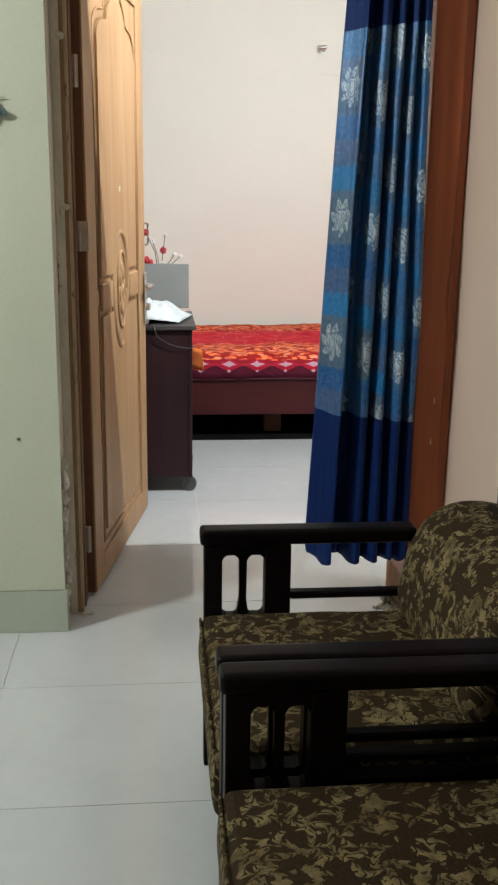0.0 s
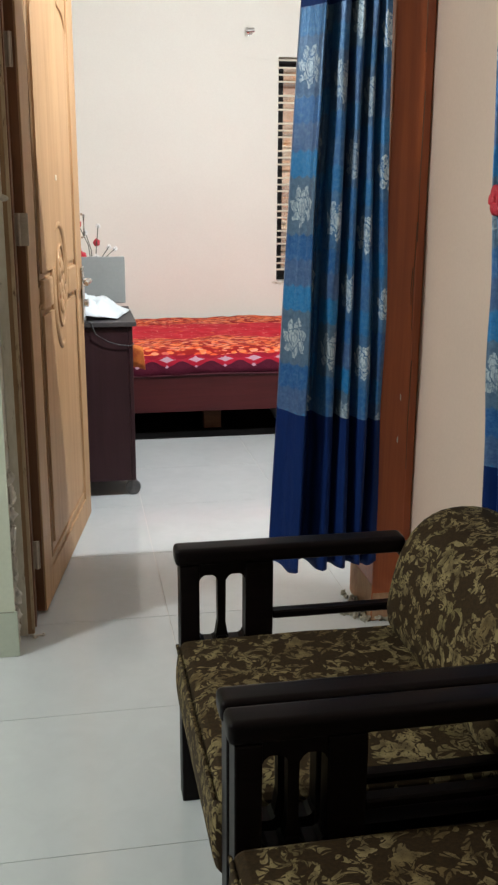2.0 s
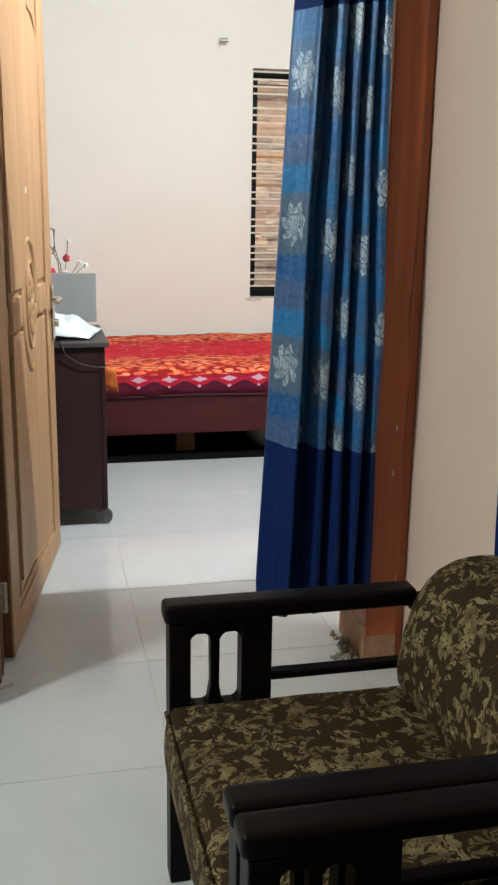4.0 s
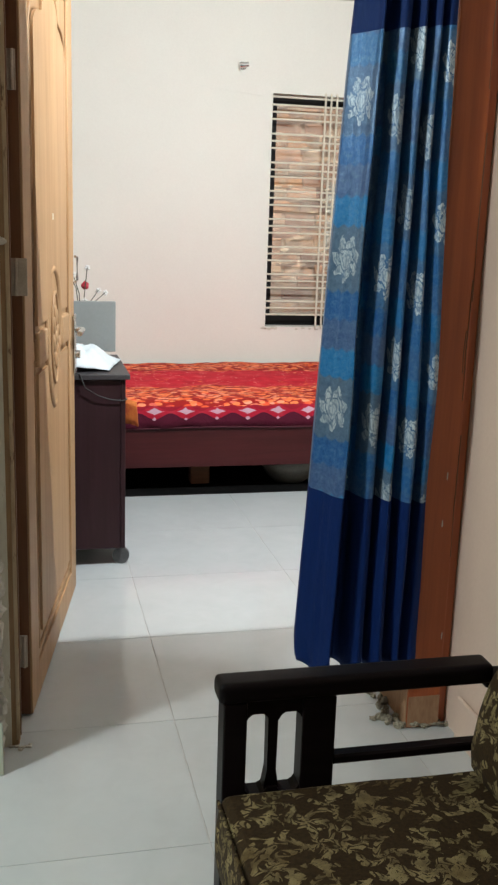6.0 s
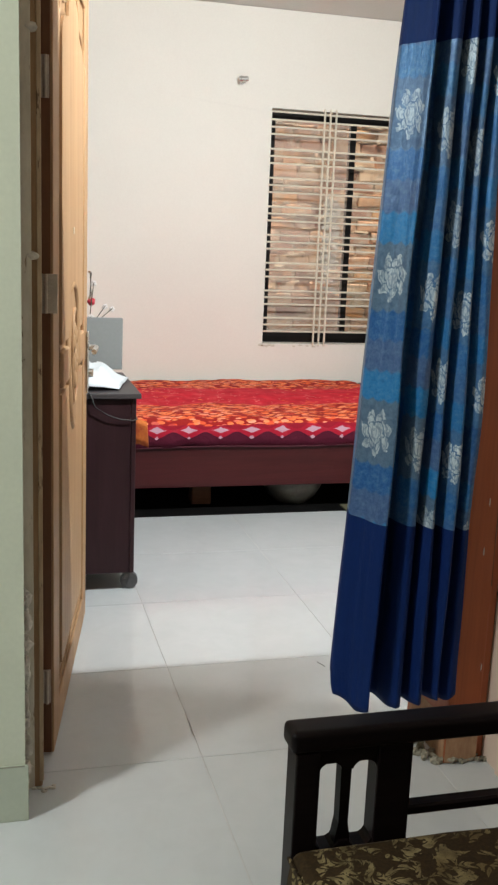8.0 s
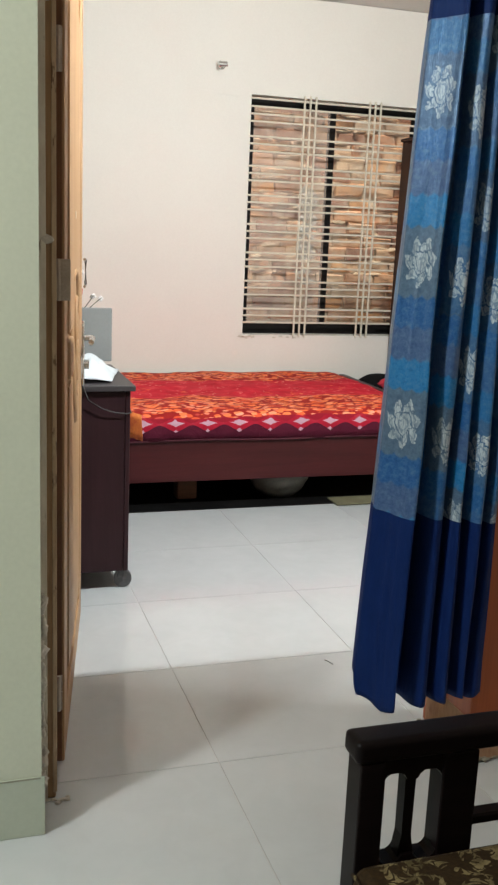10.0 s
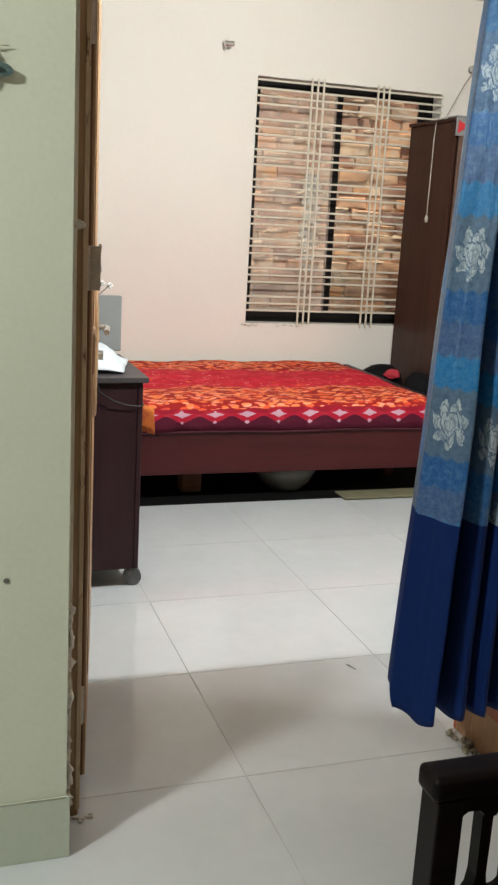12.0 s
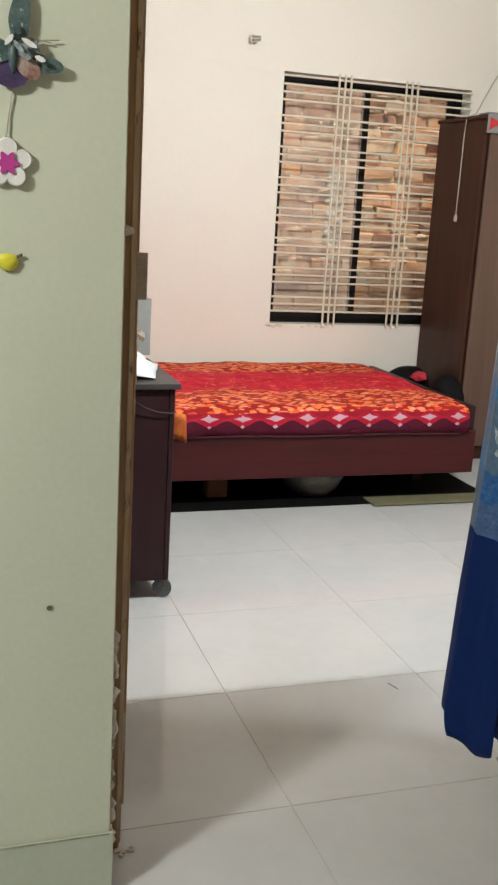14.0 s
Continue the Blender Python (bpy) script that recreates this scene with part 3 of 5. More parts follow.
BX0, BX1, BY1 = -0.75, 3.95, 7.46  # bedroom


def wall(name, boxes, materials, pick=None, label=""):
    bm = bmesh.new()
    for b in boxes:
        bm_box(*b, bm=bm)
    if pick:
        bm.normal_update()
        for f in bm.faces:
            f.material_index = pick(f)
    ob = part(name, bm, materials)
    return tagged(ob, label, "wall", kind="structure")


wall("wall_partition", [(LX0 - 0.15, XL, YF, YB, 0, CEIL), (XR, BX1 + 0.15, YF, YB, 0, CEIL), (XL, XR, YF, YB, 2.40, CEIL)],
     [M_beige, M_green, M_pink, M_reveal], lambda f: 1 if f.normal.y < -0.5 else 3 if f.normal.x > 0.5 else (2 if f.normal.x < -0.5 else 0), "painted partition wall, pale green towards the sitting room")
wall("wall_living_east", [(XR, XR + 0.15, LY0, YF, 0, CEIL)], M_pink, label="warm beige painted side wall behind the armchairs")
wall("wall_living_west", [(LX0 - 0.15, LX0, LY0, YF - 0.003, 0, CEIL)], M_green, label="pale green painted sitting room wall")
wall("wall_living_south", [(LX0 - 0.15, XR + 0.15, LY0 - 0.15, LY0 - 0.003, 0, CEIL)], M_green, label="pale green painted sitting room end wall")
WX0, WX1, WZ0, WZ1 = 1.727, 3.02, 0.78, 2.318
wall("wall_bedroom_north", [(BX0 - 0.15, WX0, BY1, BY1 + 0.2, 0, CEIL), (WX1, BX1 + 0.15, BY1, BY1 + 0.2, 0, CEIL), (WX0, WX1, BY1, BY1 + 0.2, 0, WZ0), (WX0, WX1, BY1, BY1 + 0.2, WZ1, CEIL)],
     M_beige, label="cream painted bedroom wall with the barred window")
wall("wall_bedroom_west", [(BX0 - 0.15, BX0, YB + 0.003, BY1 - 0.003, 0, CEIL)], M_beige, label="cream painted bedroom side wall")
wall("wall_bedroom_east", [(BX1, BX1 + 0.15, YB + 0.003, BY1 - 0.003, 0, CEIL)], M_beige, label="cream painted bedroom side wall")
tagged(part("ceiling", bm_box(LX0 - 0.15, BX1 + 0.15, LY0 - 0.15, BY1 + 0.2, CEIL + 0.003, CEIL + 0.15), M_white), "white painted flat ceiling", "ceiling", kind="structure")
skirting = part("baseboard", bm_box(LX0, XL + 0.008, YF - 0.005, YF - 0.0005, 0.0, 0.158, 0.0015), M_skirt)
part("grime_line", bm_box(-0.6, XL - 0.002, YF - 0.0060, YF - 0.0052, 0.1535, 0.1582, 0.0003), M_grime, skirting, "line of grime along the top")
tagged(skirting, "grey-green painted skirting along the wall", "skirting", kind="structure")
tagged(part("baseboard", bm_box(XR - 0.014, XR - 0.001, LY0, YF - 0.03, 0.0, 0.14, 0.004), M_pink), "beige painted skirting along the side wall", "skirting", kind="structure")

floor = part("floor", bm_box(BX0 - 0.15, BX1 + 0.15, 3.51, BY1 + 0.2, -0.12, -0.002, bm=bm_box(LX0 - 0.15, XR + 0.15, LY0 - 0.15, 3.51, -0.12, -0.002)), M_grout)
tagged(floor, "white polished tile floor with thin grey joints", "floor", kind="structure")

# door frame
doorframe = empty("door_frame", label="brown wooden door frame, weathered and chipped on the hinge side", category="door frame", kind="structure")
part("jamb", bm_box(0.0215, 0.071, 3.545, 3.72, 0.0, 2.4, 0.004), M_raw, doorframe, "weathered brown hinge jamb with worn paint")
part("plaster_fill", bm_box(0.0215, 0.0495, 3.5405, 3.5447, 0.0, 2.4, 0.0015, 2), M_reveal, doorframe, "pale stained plaster between wall and jamb")
part("paint_edge", bm_box(0.0625, 0.0735, 3.541, 3.5445, 0.02, 2.4, 0.0012), M_edge, doorframe, "pale worn paint along the jamb's edge")
part("jamb_stop", bm_box(0.0712, 0.0755, 3.60, 3.699, 0.0, 2.32, 0.001), M_dedge, doorframe)
right_jamb = part("jamb", bm_box(1.222, 1.3265, 3.448, 3.72, 0.0, 2.4, 0.006, 2), M_red, doorframe, "red-brown varnished jamb")
part("rebate_strip", bm_box(1.327, 1.356, 3.466, 3.70, 0.0, 2.4, 0.003), M_red, right_jamb)
part("worn_foot", bm_box(1.2235, 1.325, 3.4462, 3.4478, 0.004, 0.105, 0.0004), M_foot, right_jamb, "faded scuffed foot of the jamb")
part("worn_foot", bm_box(1.2202, 1.2218, 3.452, 3.70, 0.004, 0.135, 0.0004), M_foot, right_jamb, "faded scuffed foot of the jamb")
for x, z in ((1.292, 0.80), (1.288, 0.655), (1.315, 0.30)):
    part("scratch", bm_blob((x, 3.4475, z), (0.0022, 0.0012, 0.014), int(z * 90), 0.3, 1), M_plaster, right_jamb)
for x, z0, z1 in ((1.3225, 0.55, 0.92), (1.319, 1.02, 1.36), (1.324, 1.30, 1.75), (1.3215, 1.86, 2.2), (1.312, 1.10, 1.22)):
    part("dark_streak", bm_tube([(x, 3.4478, z0), (x - 0.002, 3.4474, 0.6 * z0 + 0.4 * z1), (x + 0.0015, 3.4478, z1)], 0.0017, 6), M_dedge, right_jamb, "dark run of old varnish", 2)
part("head", bm_box(0.0715, 1.2215, 3.47, 3.72, 2.325, 2.398, 0.004), M_red, doorframe)
bm = bmesh.new()
for k in range(11):
    z = 0.02 + 0.055 * k + rnd.uniform(-0.01, 0.02)
    bm_blob((XL + rnd.uniform(-0.002, 0.006), 3.436 + rnd.uniform(-0.006, 0.02), z), (0.010 + rnd.uniform(0, 0.010), 0.034, 0.016 + rnd.uniform(0, 0.026)), k, 0.5, 3, bm)
for z in (1.43, 1.95):
    bm_blob((0.052, 3.543, z), (0.017, 0.005, 0.010), int(z * 50), 0.3, 2, bm)
for k in range(9):
    bm_blob((0.045 + rnd.uniform(0, 0.055), 3.515 + rnd.uniform(0, 0.03), 0.003), (0.004 + 0.006 * rnd.random(), 0.005, 0.004), 300 + k, 0.4, 2, bm)
part("plaster_patch", bm, M_plaster, doorframe, "crumbled plaster along the jamb", 3)
bm = bmesh.new()
for k in range(18):
    bm_blob((1.150 + 0.0118 * k + rnd.uniform(-0.01, 0.01), 3.452 + rnd.uniform(-0.012, 0.02) + (0.05 if k < 5 else 0.0), 0.005 + rnd.uniform(0, 0.012)), (0.013, 0.009, 0.005 + (0.012 if k < 7 else 0.003) * rnd.random()), 30 + k, 0.5, 2, bm)
for k in range(10):
    bm_blob((1.205 + rnd.uniform(-0.03, 0.012), 3.46 + 0.024 * k, 0.006 + rnd.uniform(0, 0.010)), (0.010, 0.012, 0.006 + 0.009 * rnd.random()), 90 + k, 0.5, 2, bm)
part("plaster_patch", bm, M_debris, doorframe, "crumbled plaster at the foot of the jamb")
for z in (0.25, 1.335, 1.86):
    wide = 0.118 if z == 1.335 else 0.098
    h = part("hinge", bm_box(0.0757, wide, 3.640, 3.645, z - 0.052, z + 0.048, 0.0016, 2), M_hinge, doorframe, "dull steel butt hinge")
    part("pin", bm_cyl((0.088, 3.638, z - 0.052), (0.088, 3.638, z + 0.048), 0.005, segs=12), M_hinge, h)
    for dz in (-0.03, 0.0, 0.03):
        part("screw", bm_cyl((0.5 * (0.093 + wide), 3.6405, z + dz), (0.5 * (0.093 + wide), 3.6380, z + dz), 0.003, segs=10), M_hinge, h)


# ---- bedroom door, open ----
LEAF, THICK = 1.055, 0.038
door = empty("door_1", pose(0.070, 3.706, 0.0, 0, 0, 80.1), "light tan carved wooden door standing open", "door", kind="structure")
# local: x along the leaf from the hinge, y out of the far side, z up; the seen face is y = -THICK
bm = bm_box(0.0, LEAF, -THICK + 0.006, 0.0, 0.012, 2.31, 0.003)
leaf = part("leaf", bm, M_door, door)
part("edge_strip", bm_box(-0.003, 0.0005, -THICK + 0.004, -0.001, 0.014, 2.305), M_dedge, door, "darker reddish hinge edge")
for x0, x1, z0, z1 in ((0.0, 0.13, 0.012, 2.31), (LEAF - 0.13, LEAF, 0.012, 2.31), (0.1305, LEAF - 0.1305, 0.012, 0.12), (0.1305, LEAF - 0.1305, 2.22, 2.31)):
    part("stile" if z1 - z0 > 1 else "rail", bm_box(x0, x1, -THICK - 0.003, -THICK + 0.0055, z0, z1, 0.004, 2), M_door, door)


def arc_points(cx, cz, rx, rz, a0, a1, n=14):
    return [(cx + rx * cos(radians(a0 + (a1 - a0) * k / n)), cz + rz * sin(radians(a0 + (a1 - a0) * k / n))) for k in range(n + 1)]


CX = LEAF / 2
P0, P1 = 0.195, LEAF - 0.195
lower = [(P0, 0.19), (P1, 0.19), (P1, 1.035), (P0, 1.035)]
upper = [(P1, 1.165), (P1, 2.00)] + arc_points(P1 - 0.12, 2.00, 0.12, 0.08, 0, 90, 8) + arc_points(CX, 2.09, 0.17, 0.09, 0, 180, 10) + arc_points(P0 + 0.12, 2.00, 0.12, 0.08, 90, 180, 8) + [(P0, 1.165)]
for outline in (lower, upper):
    bm = bm_prism(outline, 0.008)
    bmesh.ops.translate(bm, vec=(0, -THICK - 0.0040, 0), verts=bm.verts)
    bmesh.ops.bevel(bm, geom=[e for e in bm.edges if abs(e.verts[0].co.y - e.verts[1].co.y) < 1e-5 and e.verts[0].co.y < -THICK - 0.003], offset=0.008, segments=2, affect="EDGES")
    part("raised_panel", bm, M_door, door)
    mid = 0.5 * (min(q[1] for q in outline) + max(q[1] for q in outline))
    ring = [(CX + (x - CX) * 1.10, -THICK + 0.003, mid + (z - mid) * (1 + 0.033 / (max(q[1] for q in outline) - mid))) for x, z in outline]
    part("moulding", bm_tube(ring + ring[:1], 0.0045, 8), M_door, door, smooth=3)
# carved crest between the panels: a broken oval ring, a rosette in it and an ear to either side
crest = part("carved_crest", bm_blob((CX, -THICK + 0.001, 1.10), (0.105, 0.010, 0.20), 4, 0.02, 4), M_door, door, "carved oval crest", 3)
for a0, a1 in ((-28, 122), (152, 302)):
    bm = bmesh.new()
    pts = arc_points(CX, 1.10, 0.130, 0.225, a0, a1, 26)
    for k in range(len(pts) - 1):
        r0, r1 = (0.003 + 0.013 * max(0.0, sin(pi * q / 26)) ** 0.7 for q in (k, k + 1))
        (xa, za), (xb, zb) = pts[k], pts[k + 1]
        bm_cyl((xa, -THICK + 0.001, za), (xb, -THICK + 0.001, zb), r0, r1, 10, bm, False)
    part("scroll", bm, M_door, crest, "", 3)
bm = bm_tube([(x, -THICK - 0.008, z) for x, z in arc_points(CX, 1.10, 0.074, 0.150, 0, 360, 34)], 0.0055, 8)
for k in range(8):
    a = 2 * pi * k / 8 + 0.2
    bm_blob((CX + 0.036 * cos(a), -THICK - 0.009, 1.10 + 0.080 * sin(a)), (0.015, 0.007, 0.030), k, 0.06, 2, bm)
bm_blob((CX, -THICK - 0.010, 1.10), (0.016, 0.008, 0.026), 3, 0.06, 2, bm)
part("rosette", bm, M_door, crest, "", 3)
for sx in (-1, 1):
    bm = bm_box(-0.085, 0.085, -0.010, 0.010, -0.052, 0.052, 0.0095, 4)
    bmesh.ops.translate(bm, vec=(CX + sx * 0.250, -THICK, 1.10), verts=bm.verts)
    part("ear", bm, M_door, crest, "", 2)
part("spy_spot", bm_box(CX - 0.013, CX + 0.013, -THICK - 0.0062, -THICK - 0.0047, 1.482, 1.502, 0.0005), M_bar, door, "small pale sticker")
# latch and handle near the free edge
lock = part("lock_plate", bm_box(LEAF - 0.055, LEAF - 0.008, -THICK - 0.013, -THICK - 0.0065, 0.90, 1.13, 0.003), M_chrome, door, "chrome lock plate")
bm = bm_cyl((LEAF - 0.030, -THICK - 0.010, 1.07), (LEAF - 0.030, -THICK - 0.040, 1.07), 0.011, segs=14)
bm_tube([(LEAF - 0.030, -THICK - 0.040, 1.07), (LEAF - 0.070, -THICK - 0.043, 1.074), (LEAF - 0.135, -THICK - 0.040, 1.066)], 0.010, 10, bm)
part("lever", bm, M_chrome, lock, "", 2)
part("key_barrel", bm_cyl((LEAF - 0.030, -THICK - 0.010, 0.975), (LEAF - 0.030, -THICK - 0.030, 0.975), 0.016, segs=14), M_chrome, lock, "", 2)
bolt = part("door_bolt", bm_tube([(LEAF - 0.02, -THICK - 0.012, 1.345), (LEAF + 0.022, -THICK - 0.014, 1.343), (LEAF + 0.026, -THICK - 0.014, 1.255), (LEAF - 0.02, -THICK - 0.012, 1.25)], 0.005, 8), M_chrome, door, "chrome pull handle", 2)
back_lock = part("lock_plate", bm_box(LEAF - 0.075, LEAF - 0.03, 0.0, 0.005, 0.93, 1.13, 0.002), M_chrome, door)


# ---- curtains ----
def spline(points, n=9):
    """Catmull-Rom curve through plan points."""
    out = []
    for k in range(len(points) - 1):
        p0, p1, p2, p3 = (Vector(points[min(max(k + d, 0), len(points) - 1)]) for d in (-1, 0, 1, 2))
        for q in range(n):
            t = q / n
            out.append(0.5 * (2 * p1 + (p2 - p0) * t + (2 * p0 - 5 * p1 + 4 * p2 - p3) * t * t + (3 * p1 - p0 - 3 * p2 + p3) * t ** 3))
    return out + [Vector(points[-1])]


def curtain(name, left, right, z0, z1, depth, plan, place, seed, label, hem=0.02, start=0.0, tail=0.0, wander=0.010):
    """A hanging cloth across local x from left(z) to right(z); plan: its folds as (share of the width, depth), start: where the print begins."""
    line = spline(plan)
    run, along = 0.0, []
    for k, p in enumerate(line):
        if k:
            run += ((0.35 * (p.x - line[k - 1].x)) ** 2 + (p.y - line[k - 1].y) ** 2) ** 0.5
        along.append(run + start)
    nv = 110
    bm = bmesh.new()
    uvl = bm.loops.layers.uv.new("UVMap")
    grid = []
    for j in range(nv + 1):
        v = j / nv
        row = []
        for k, p in enumerate(line):
            u = p.x
            z = z0 + (z1 - z0) * v
            free = (1 - v) ** 0.6
            slack = 0.62 + 0.38 * free
            drift = wander * noise.noise(Vector((u * 5.0, z * 1.1, seed))) * (0.35 + free) + 0.0035 * noise.noise(Vector((u * 22, z * 3.2, seed + 4)))
            sway = 0.016 * noise.noise(Vector((u * 3.3, z * 1.4, seed + 9))) * (0.4 + free) + 0.0045 * noise.noise(Vector((along[k] * 26, z * 4.5, seed + 2)))
            lift = (1 - v) ** 6 * (hem * noise.noise(Vector((u * 7, 0.5, seed))) + tail * min(1.0, max(0.0, (28 - k) / 7)))
            inner = min(1.0, 12 * u) if k > 12 else 0.25
            bm_v = bm.verts.new((left(z) + (right(z) - left(z)) * u + drift * inner, depth + p.y * slack + sway, z + lift))
            row.append((bm_v, along[k], z))
        grid.append(row)
    for j in range(nv):
        for i in range(len(line) - 1):
            quad = (grid[j][i], grid[j][i + 1], grid[j + 1][i + 1], grid[j + 1][i])
            f = bm.faces.new([q[0] for q in quad])
            for loop, q in zip(f.loops, quad):
                loop[uvl].uv = (q[1], q[2])
    ob = empty(name, place, label, "curtain", "blue satin curtains")
    cloth = part("cloth", bm, M_curtain, ob, "", 3)
    cloth.modifiers.new("thickness", "SOLIDIFY").thickness = 0.0016
    return ob


def edge_of(table):
    def at(z):
        for (za, xa), (zb, xb) in zip(table, table[1:]):
            if z <= zb:
                return xa + (xb - xa) * max(0.0, (z - za)) / (zb - za)
        return table[-1][1]
    return at


DOOR_FOLDS = [(0.045, 0.084), (0.020, 0.066), (0.006, 0.045), (0.008, 0.024), (0.08, -0.006), (0.155, -0.040), (0.210, -0.066), (0.230, -0.060), (0.232, -0.025), (0.235, 0.015), (0.262, 0.034), (0.30, 0.022), (0.330, 0.030),
              (0.36, 0.018), (0.38, -0.008), (0.41, -0.038), (0.455, -0.052), (0.505, -0.044), (0.53, -0.016), (0.54, 0.012), (0.562, 0.014), (0.582, -0.008), (0.605, -0.034), (0.645, -0.052), (0.685, -0.038),
              (0.70, -0.010), (0.712, 0.012), (0.735, 0.012), (0.755, -0.012), (0.775, -0.038), (0.815, -0.052), (0.845, -0.034), (0.862, -0.008), (0.885, 0.000), (0.91, -0.024), (0.945, -0.044), (1.0, -0.038)]
door_curtain = curtain("door_curtain", edge_of([(0.0, 0.853), (0.3, 0.861), (0.78, 0.879), (1.4, 0.906), (1.84, 0.926), (2.3, 0.953)]), edge_of([(0.0, 1.216), (0.7, 1.212), (2.3, 1.195)]), 0.235, 2.31, 3.432, DOOR_FOLDS, Z0, 3,
                       "blue satin curtain with silver flowers gathered in the doorway", 0.030, 0.018, 0.060)
part("curtain_rod", bm_cyl((0.0165, 3.432, 2.306), (1.2215, 3.430, 2.306), 0.008, segs=12), M_chrome, door_curtain, "thin steel curtain rod", 2)

SIDE_FOLDS = [(0.0, 0.012)] + [(0.012 + 0.062 * k, (-0.030 if k % 2 else 0.022) + 0.008 * sin(2.1 * k)) for k in range(16)] + [(1.0, 0.0)]
side_curtain = curtain("side_curtain", edge_of([(0.0, -2.79), (0.68, -2.79), (1.04, -2.805), (1.44, -2.815), (1.8, -2.875), (2.3, -2.93)]),
                       edge_of([(0.0, -2.05), (0.9, -2.08), (1.25, -2.25), (1.44, -2.62), (1.75, -2.45), (2.3, -2.10)]), 0.45, 2.3, -0.050, SIDE_FOLDS, pose(XR - 0.012, 0, 0, 0, 0, -90), 11,
                       "blue satin curtain tied with a red flower, side wall", 0.02, 0.035)
part("curtain_rod", bm_cyl((-3.0, -0.052, 2.31), (-1.9, -0.052, 2.31), 0.009, segs=12), M_chrome, side_curtain, "thin steel curtain rod", 2)
bm = bmesh.new()
for k in range(6):
    a = 2 * pi * k / 6
    bm_blob((-2.748 + 0.022 * cos(a), -0.082, 1.44 + 0.022 * sin(a)), (0.018, 0.012, 0.018), k, 0.1, 2, bm)
part("tie_flower", bm, M_redfl, side_curtain, "red fabric tie-back flower", 3)


# ---- armchairs ----
def armchair(place):
    """Local: x from the front edge backwards, y across, z up."""
    W = 0.738
    ob = empty("armchair", place, "black wooden armchair with olive-brown floral upholstery", "armchair", "row of armchairs")
    for y0 in (0.0, W - 0.062):
        arm = part("armrest", bm_box(-0.010, 0.545, y0, y0 + 0.062, 0.622, 0.663, 0.014, 4), M_black, ob, "", 2)
        part("armrest_tail", bm_box(0.53, 0.80, y0 + 0.004, y0 + 0.058, 0.612, 0.634, 0.006, 2), M_black, arm, "", 2)
        part("front_post", bm_box(0.0, 0.046, y0 + 0.004, y0 + 0.058, 0.0, 0.6215, 0.004, 2), M_black, ob)
        part("rear_post", bm_box(0.155, 0.222, y0 + 0.007, y0 + 0.055, 0.155, 0.6215, 0.004, 2), M_black, ob)
        bm = bm_prism([(0.087, 0.6215), (0.090, 0.595), (0.091, 0.47), (0.088, 0.452), (0.086, 0.438), (0.084, 0.40), (0.116, 0.40), (0.114, 0.438), (0.112, 0.452), (0.109, 0.47), (0.110, 0.595), (0.113, 0.6215)], 0.026)
        bmesh.ops.translate(bm, vec=(0, y0 + 0.018, 0), verts=bm.verts)
        part("spindle", bm, M_black, ob)
        top = [(0.0465, 0.6215)]
        for a, c in ((0.0465, 0.090), (0.110, 0.1545)):
            top += [(a, 0.580), (a + 0.004, 0.588), (a + 0.012, 0.594), (c - 0.012, 0.594), (c - 0.004, 0.588), (c, 0.580)]
        bm = bm_prism(top + [(0.1545, 0.6215)], 0.038)
        bmesh.ops.translate(bm, vec=(0, y0 + 0.012, 0), verts=bm.verts)
        part("arm_rail", bm, M_black, ob)
        part("arm_rail", bm_box(0.2225, 0.72, y0 + 0.016, y0 + 0.046, 0.468, 0.488, 0.004), M_black, ob)
        low = [(0.0465, 0.30), (0.735, 0.30), (0.735, 0.395), (0.2225, 0.395), (0.1545, 0.437)]
        for a, c in ((0.110, 0.1545), (0.0465, 0.090)):
            low += [(c, 0.437), (c - 0.004, 0.430), (c - 0.012, 0.425), (a + 0.012, 0.425), (a + 0.004, 0.430), (a, 0.437)]
        bm = bm_prism(low, 0.040)
        bmesh.ops.translate(bm, vec=(0, y0 + 0.011, 0), verts=bm.verts)
        part("side_rail", bm, M_black, ob)
        part("back_post", bm_box(0.74, 0.795, y0 + 0.005, y0 + 0.057, 0.0, 0.6115, 0.004), M_black, ob)
        part("glide", bm_box(0.004, 0.042, y0 + 0.008, y0 + 0.054, -0.0, 0.004), M_rubber, ob)
    part("front_rail", bm_box(0.022, 0.05, 0.0625, W - 0.0625, 0.27, 0.33, 0.004), M_black, ob)
    # seat cushion, rounded and a little domed
    bm = bm_box(-0.006, 0.60, 0.062, W - 0.062, 0.27, 0.446, 0.030, 4)
    bmesh.ops.subdivide_edges(bm, edges=bm.edges[:], cuts=5, use_grid_fill=True)
    for v in bm.verts:
        if v.co.z > 0.40:
            v.co.z += 0.014 * sin(pi * (v.co.x + 0.006) / 0.606) * sin(pi * (v.co.y - 0.062) / (W - 0.124)) + 0.004 * noise.noise(v.co * 9)
        if v.co.x < 0.02:
            v.co.x -= 0.010 * sin(pi * min(1, max(0, (v.co.z - 0.27) / 0.17)))
    seat = part("seat", bm, M_uphol, ob, "olive-brown floral seat cushion", 3)
    part("piping", bm_tube([(-0.010, 0.075, 0.434), (-0.014, W / 2, 0.440), (-0.010, W - 0.075, 0.434)], 0.004, 6), M_uphol, seat, "", 3)
    # back cushion: leaning slab with a rolled top
    outline = [(0.490, 0.425), (0.486, 0.50), (0.498, 0.58), (0.518, 0.645), (0.545, 0.690), (0.575, 0.722), (0.615, 0.743), (0.67, 0.750), (0.735, 0.744), (0.785, 0.715), (0.80, 0.62), (0.78, 0.425)]
    bm = bmesh.new()
    n = 24
    rings = []
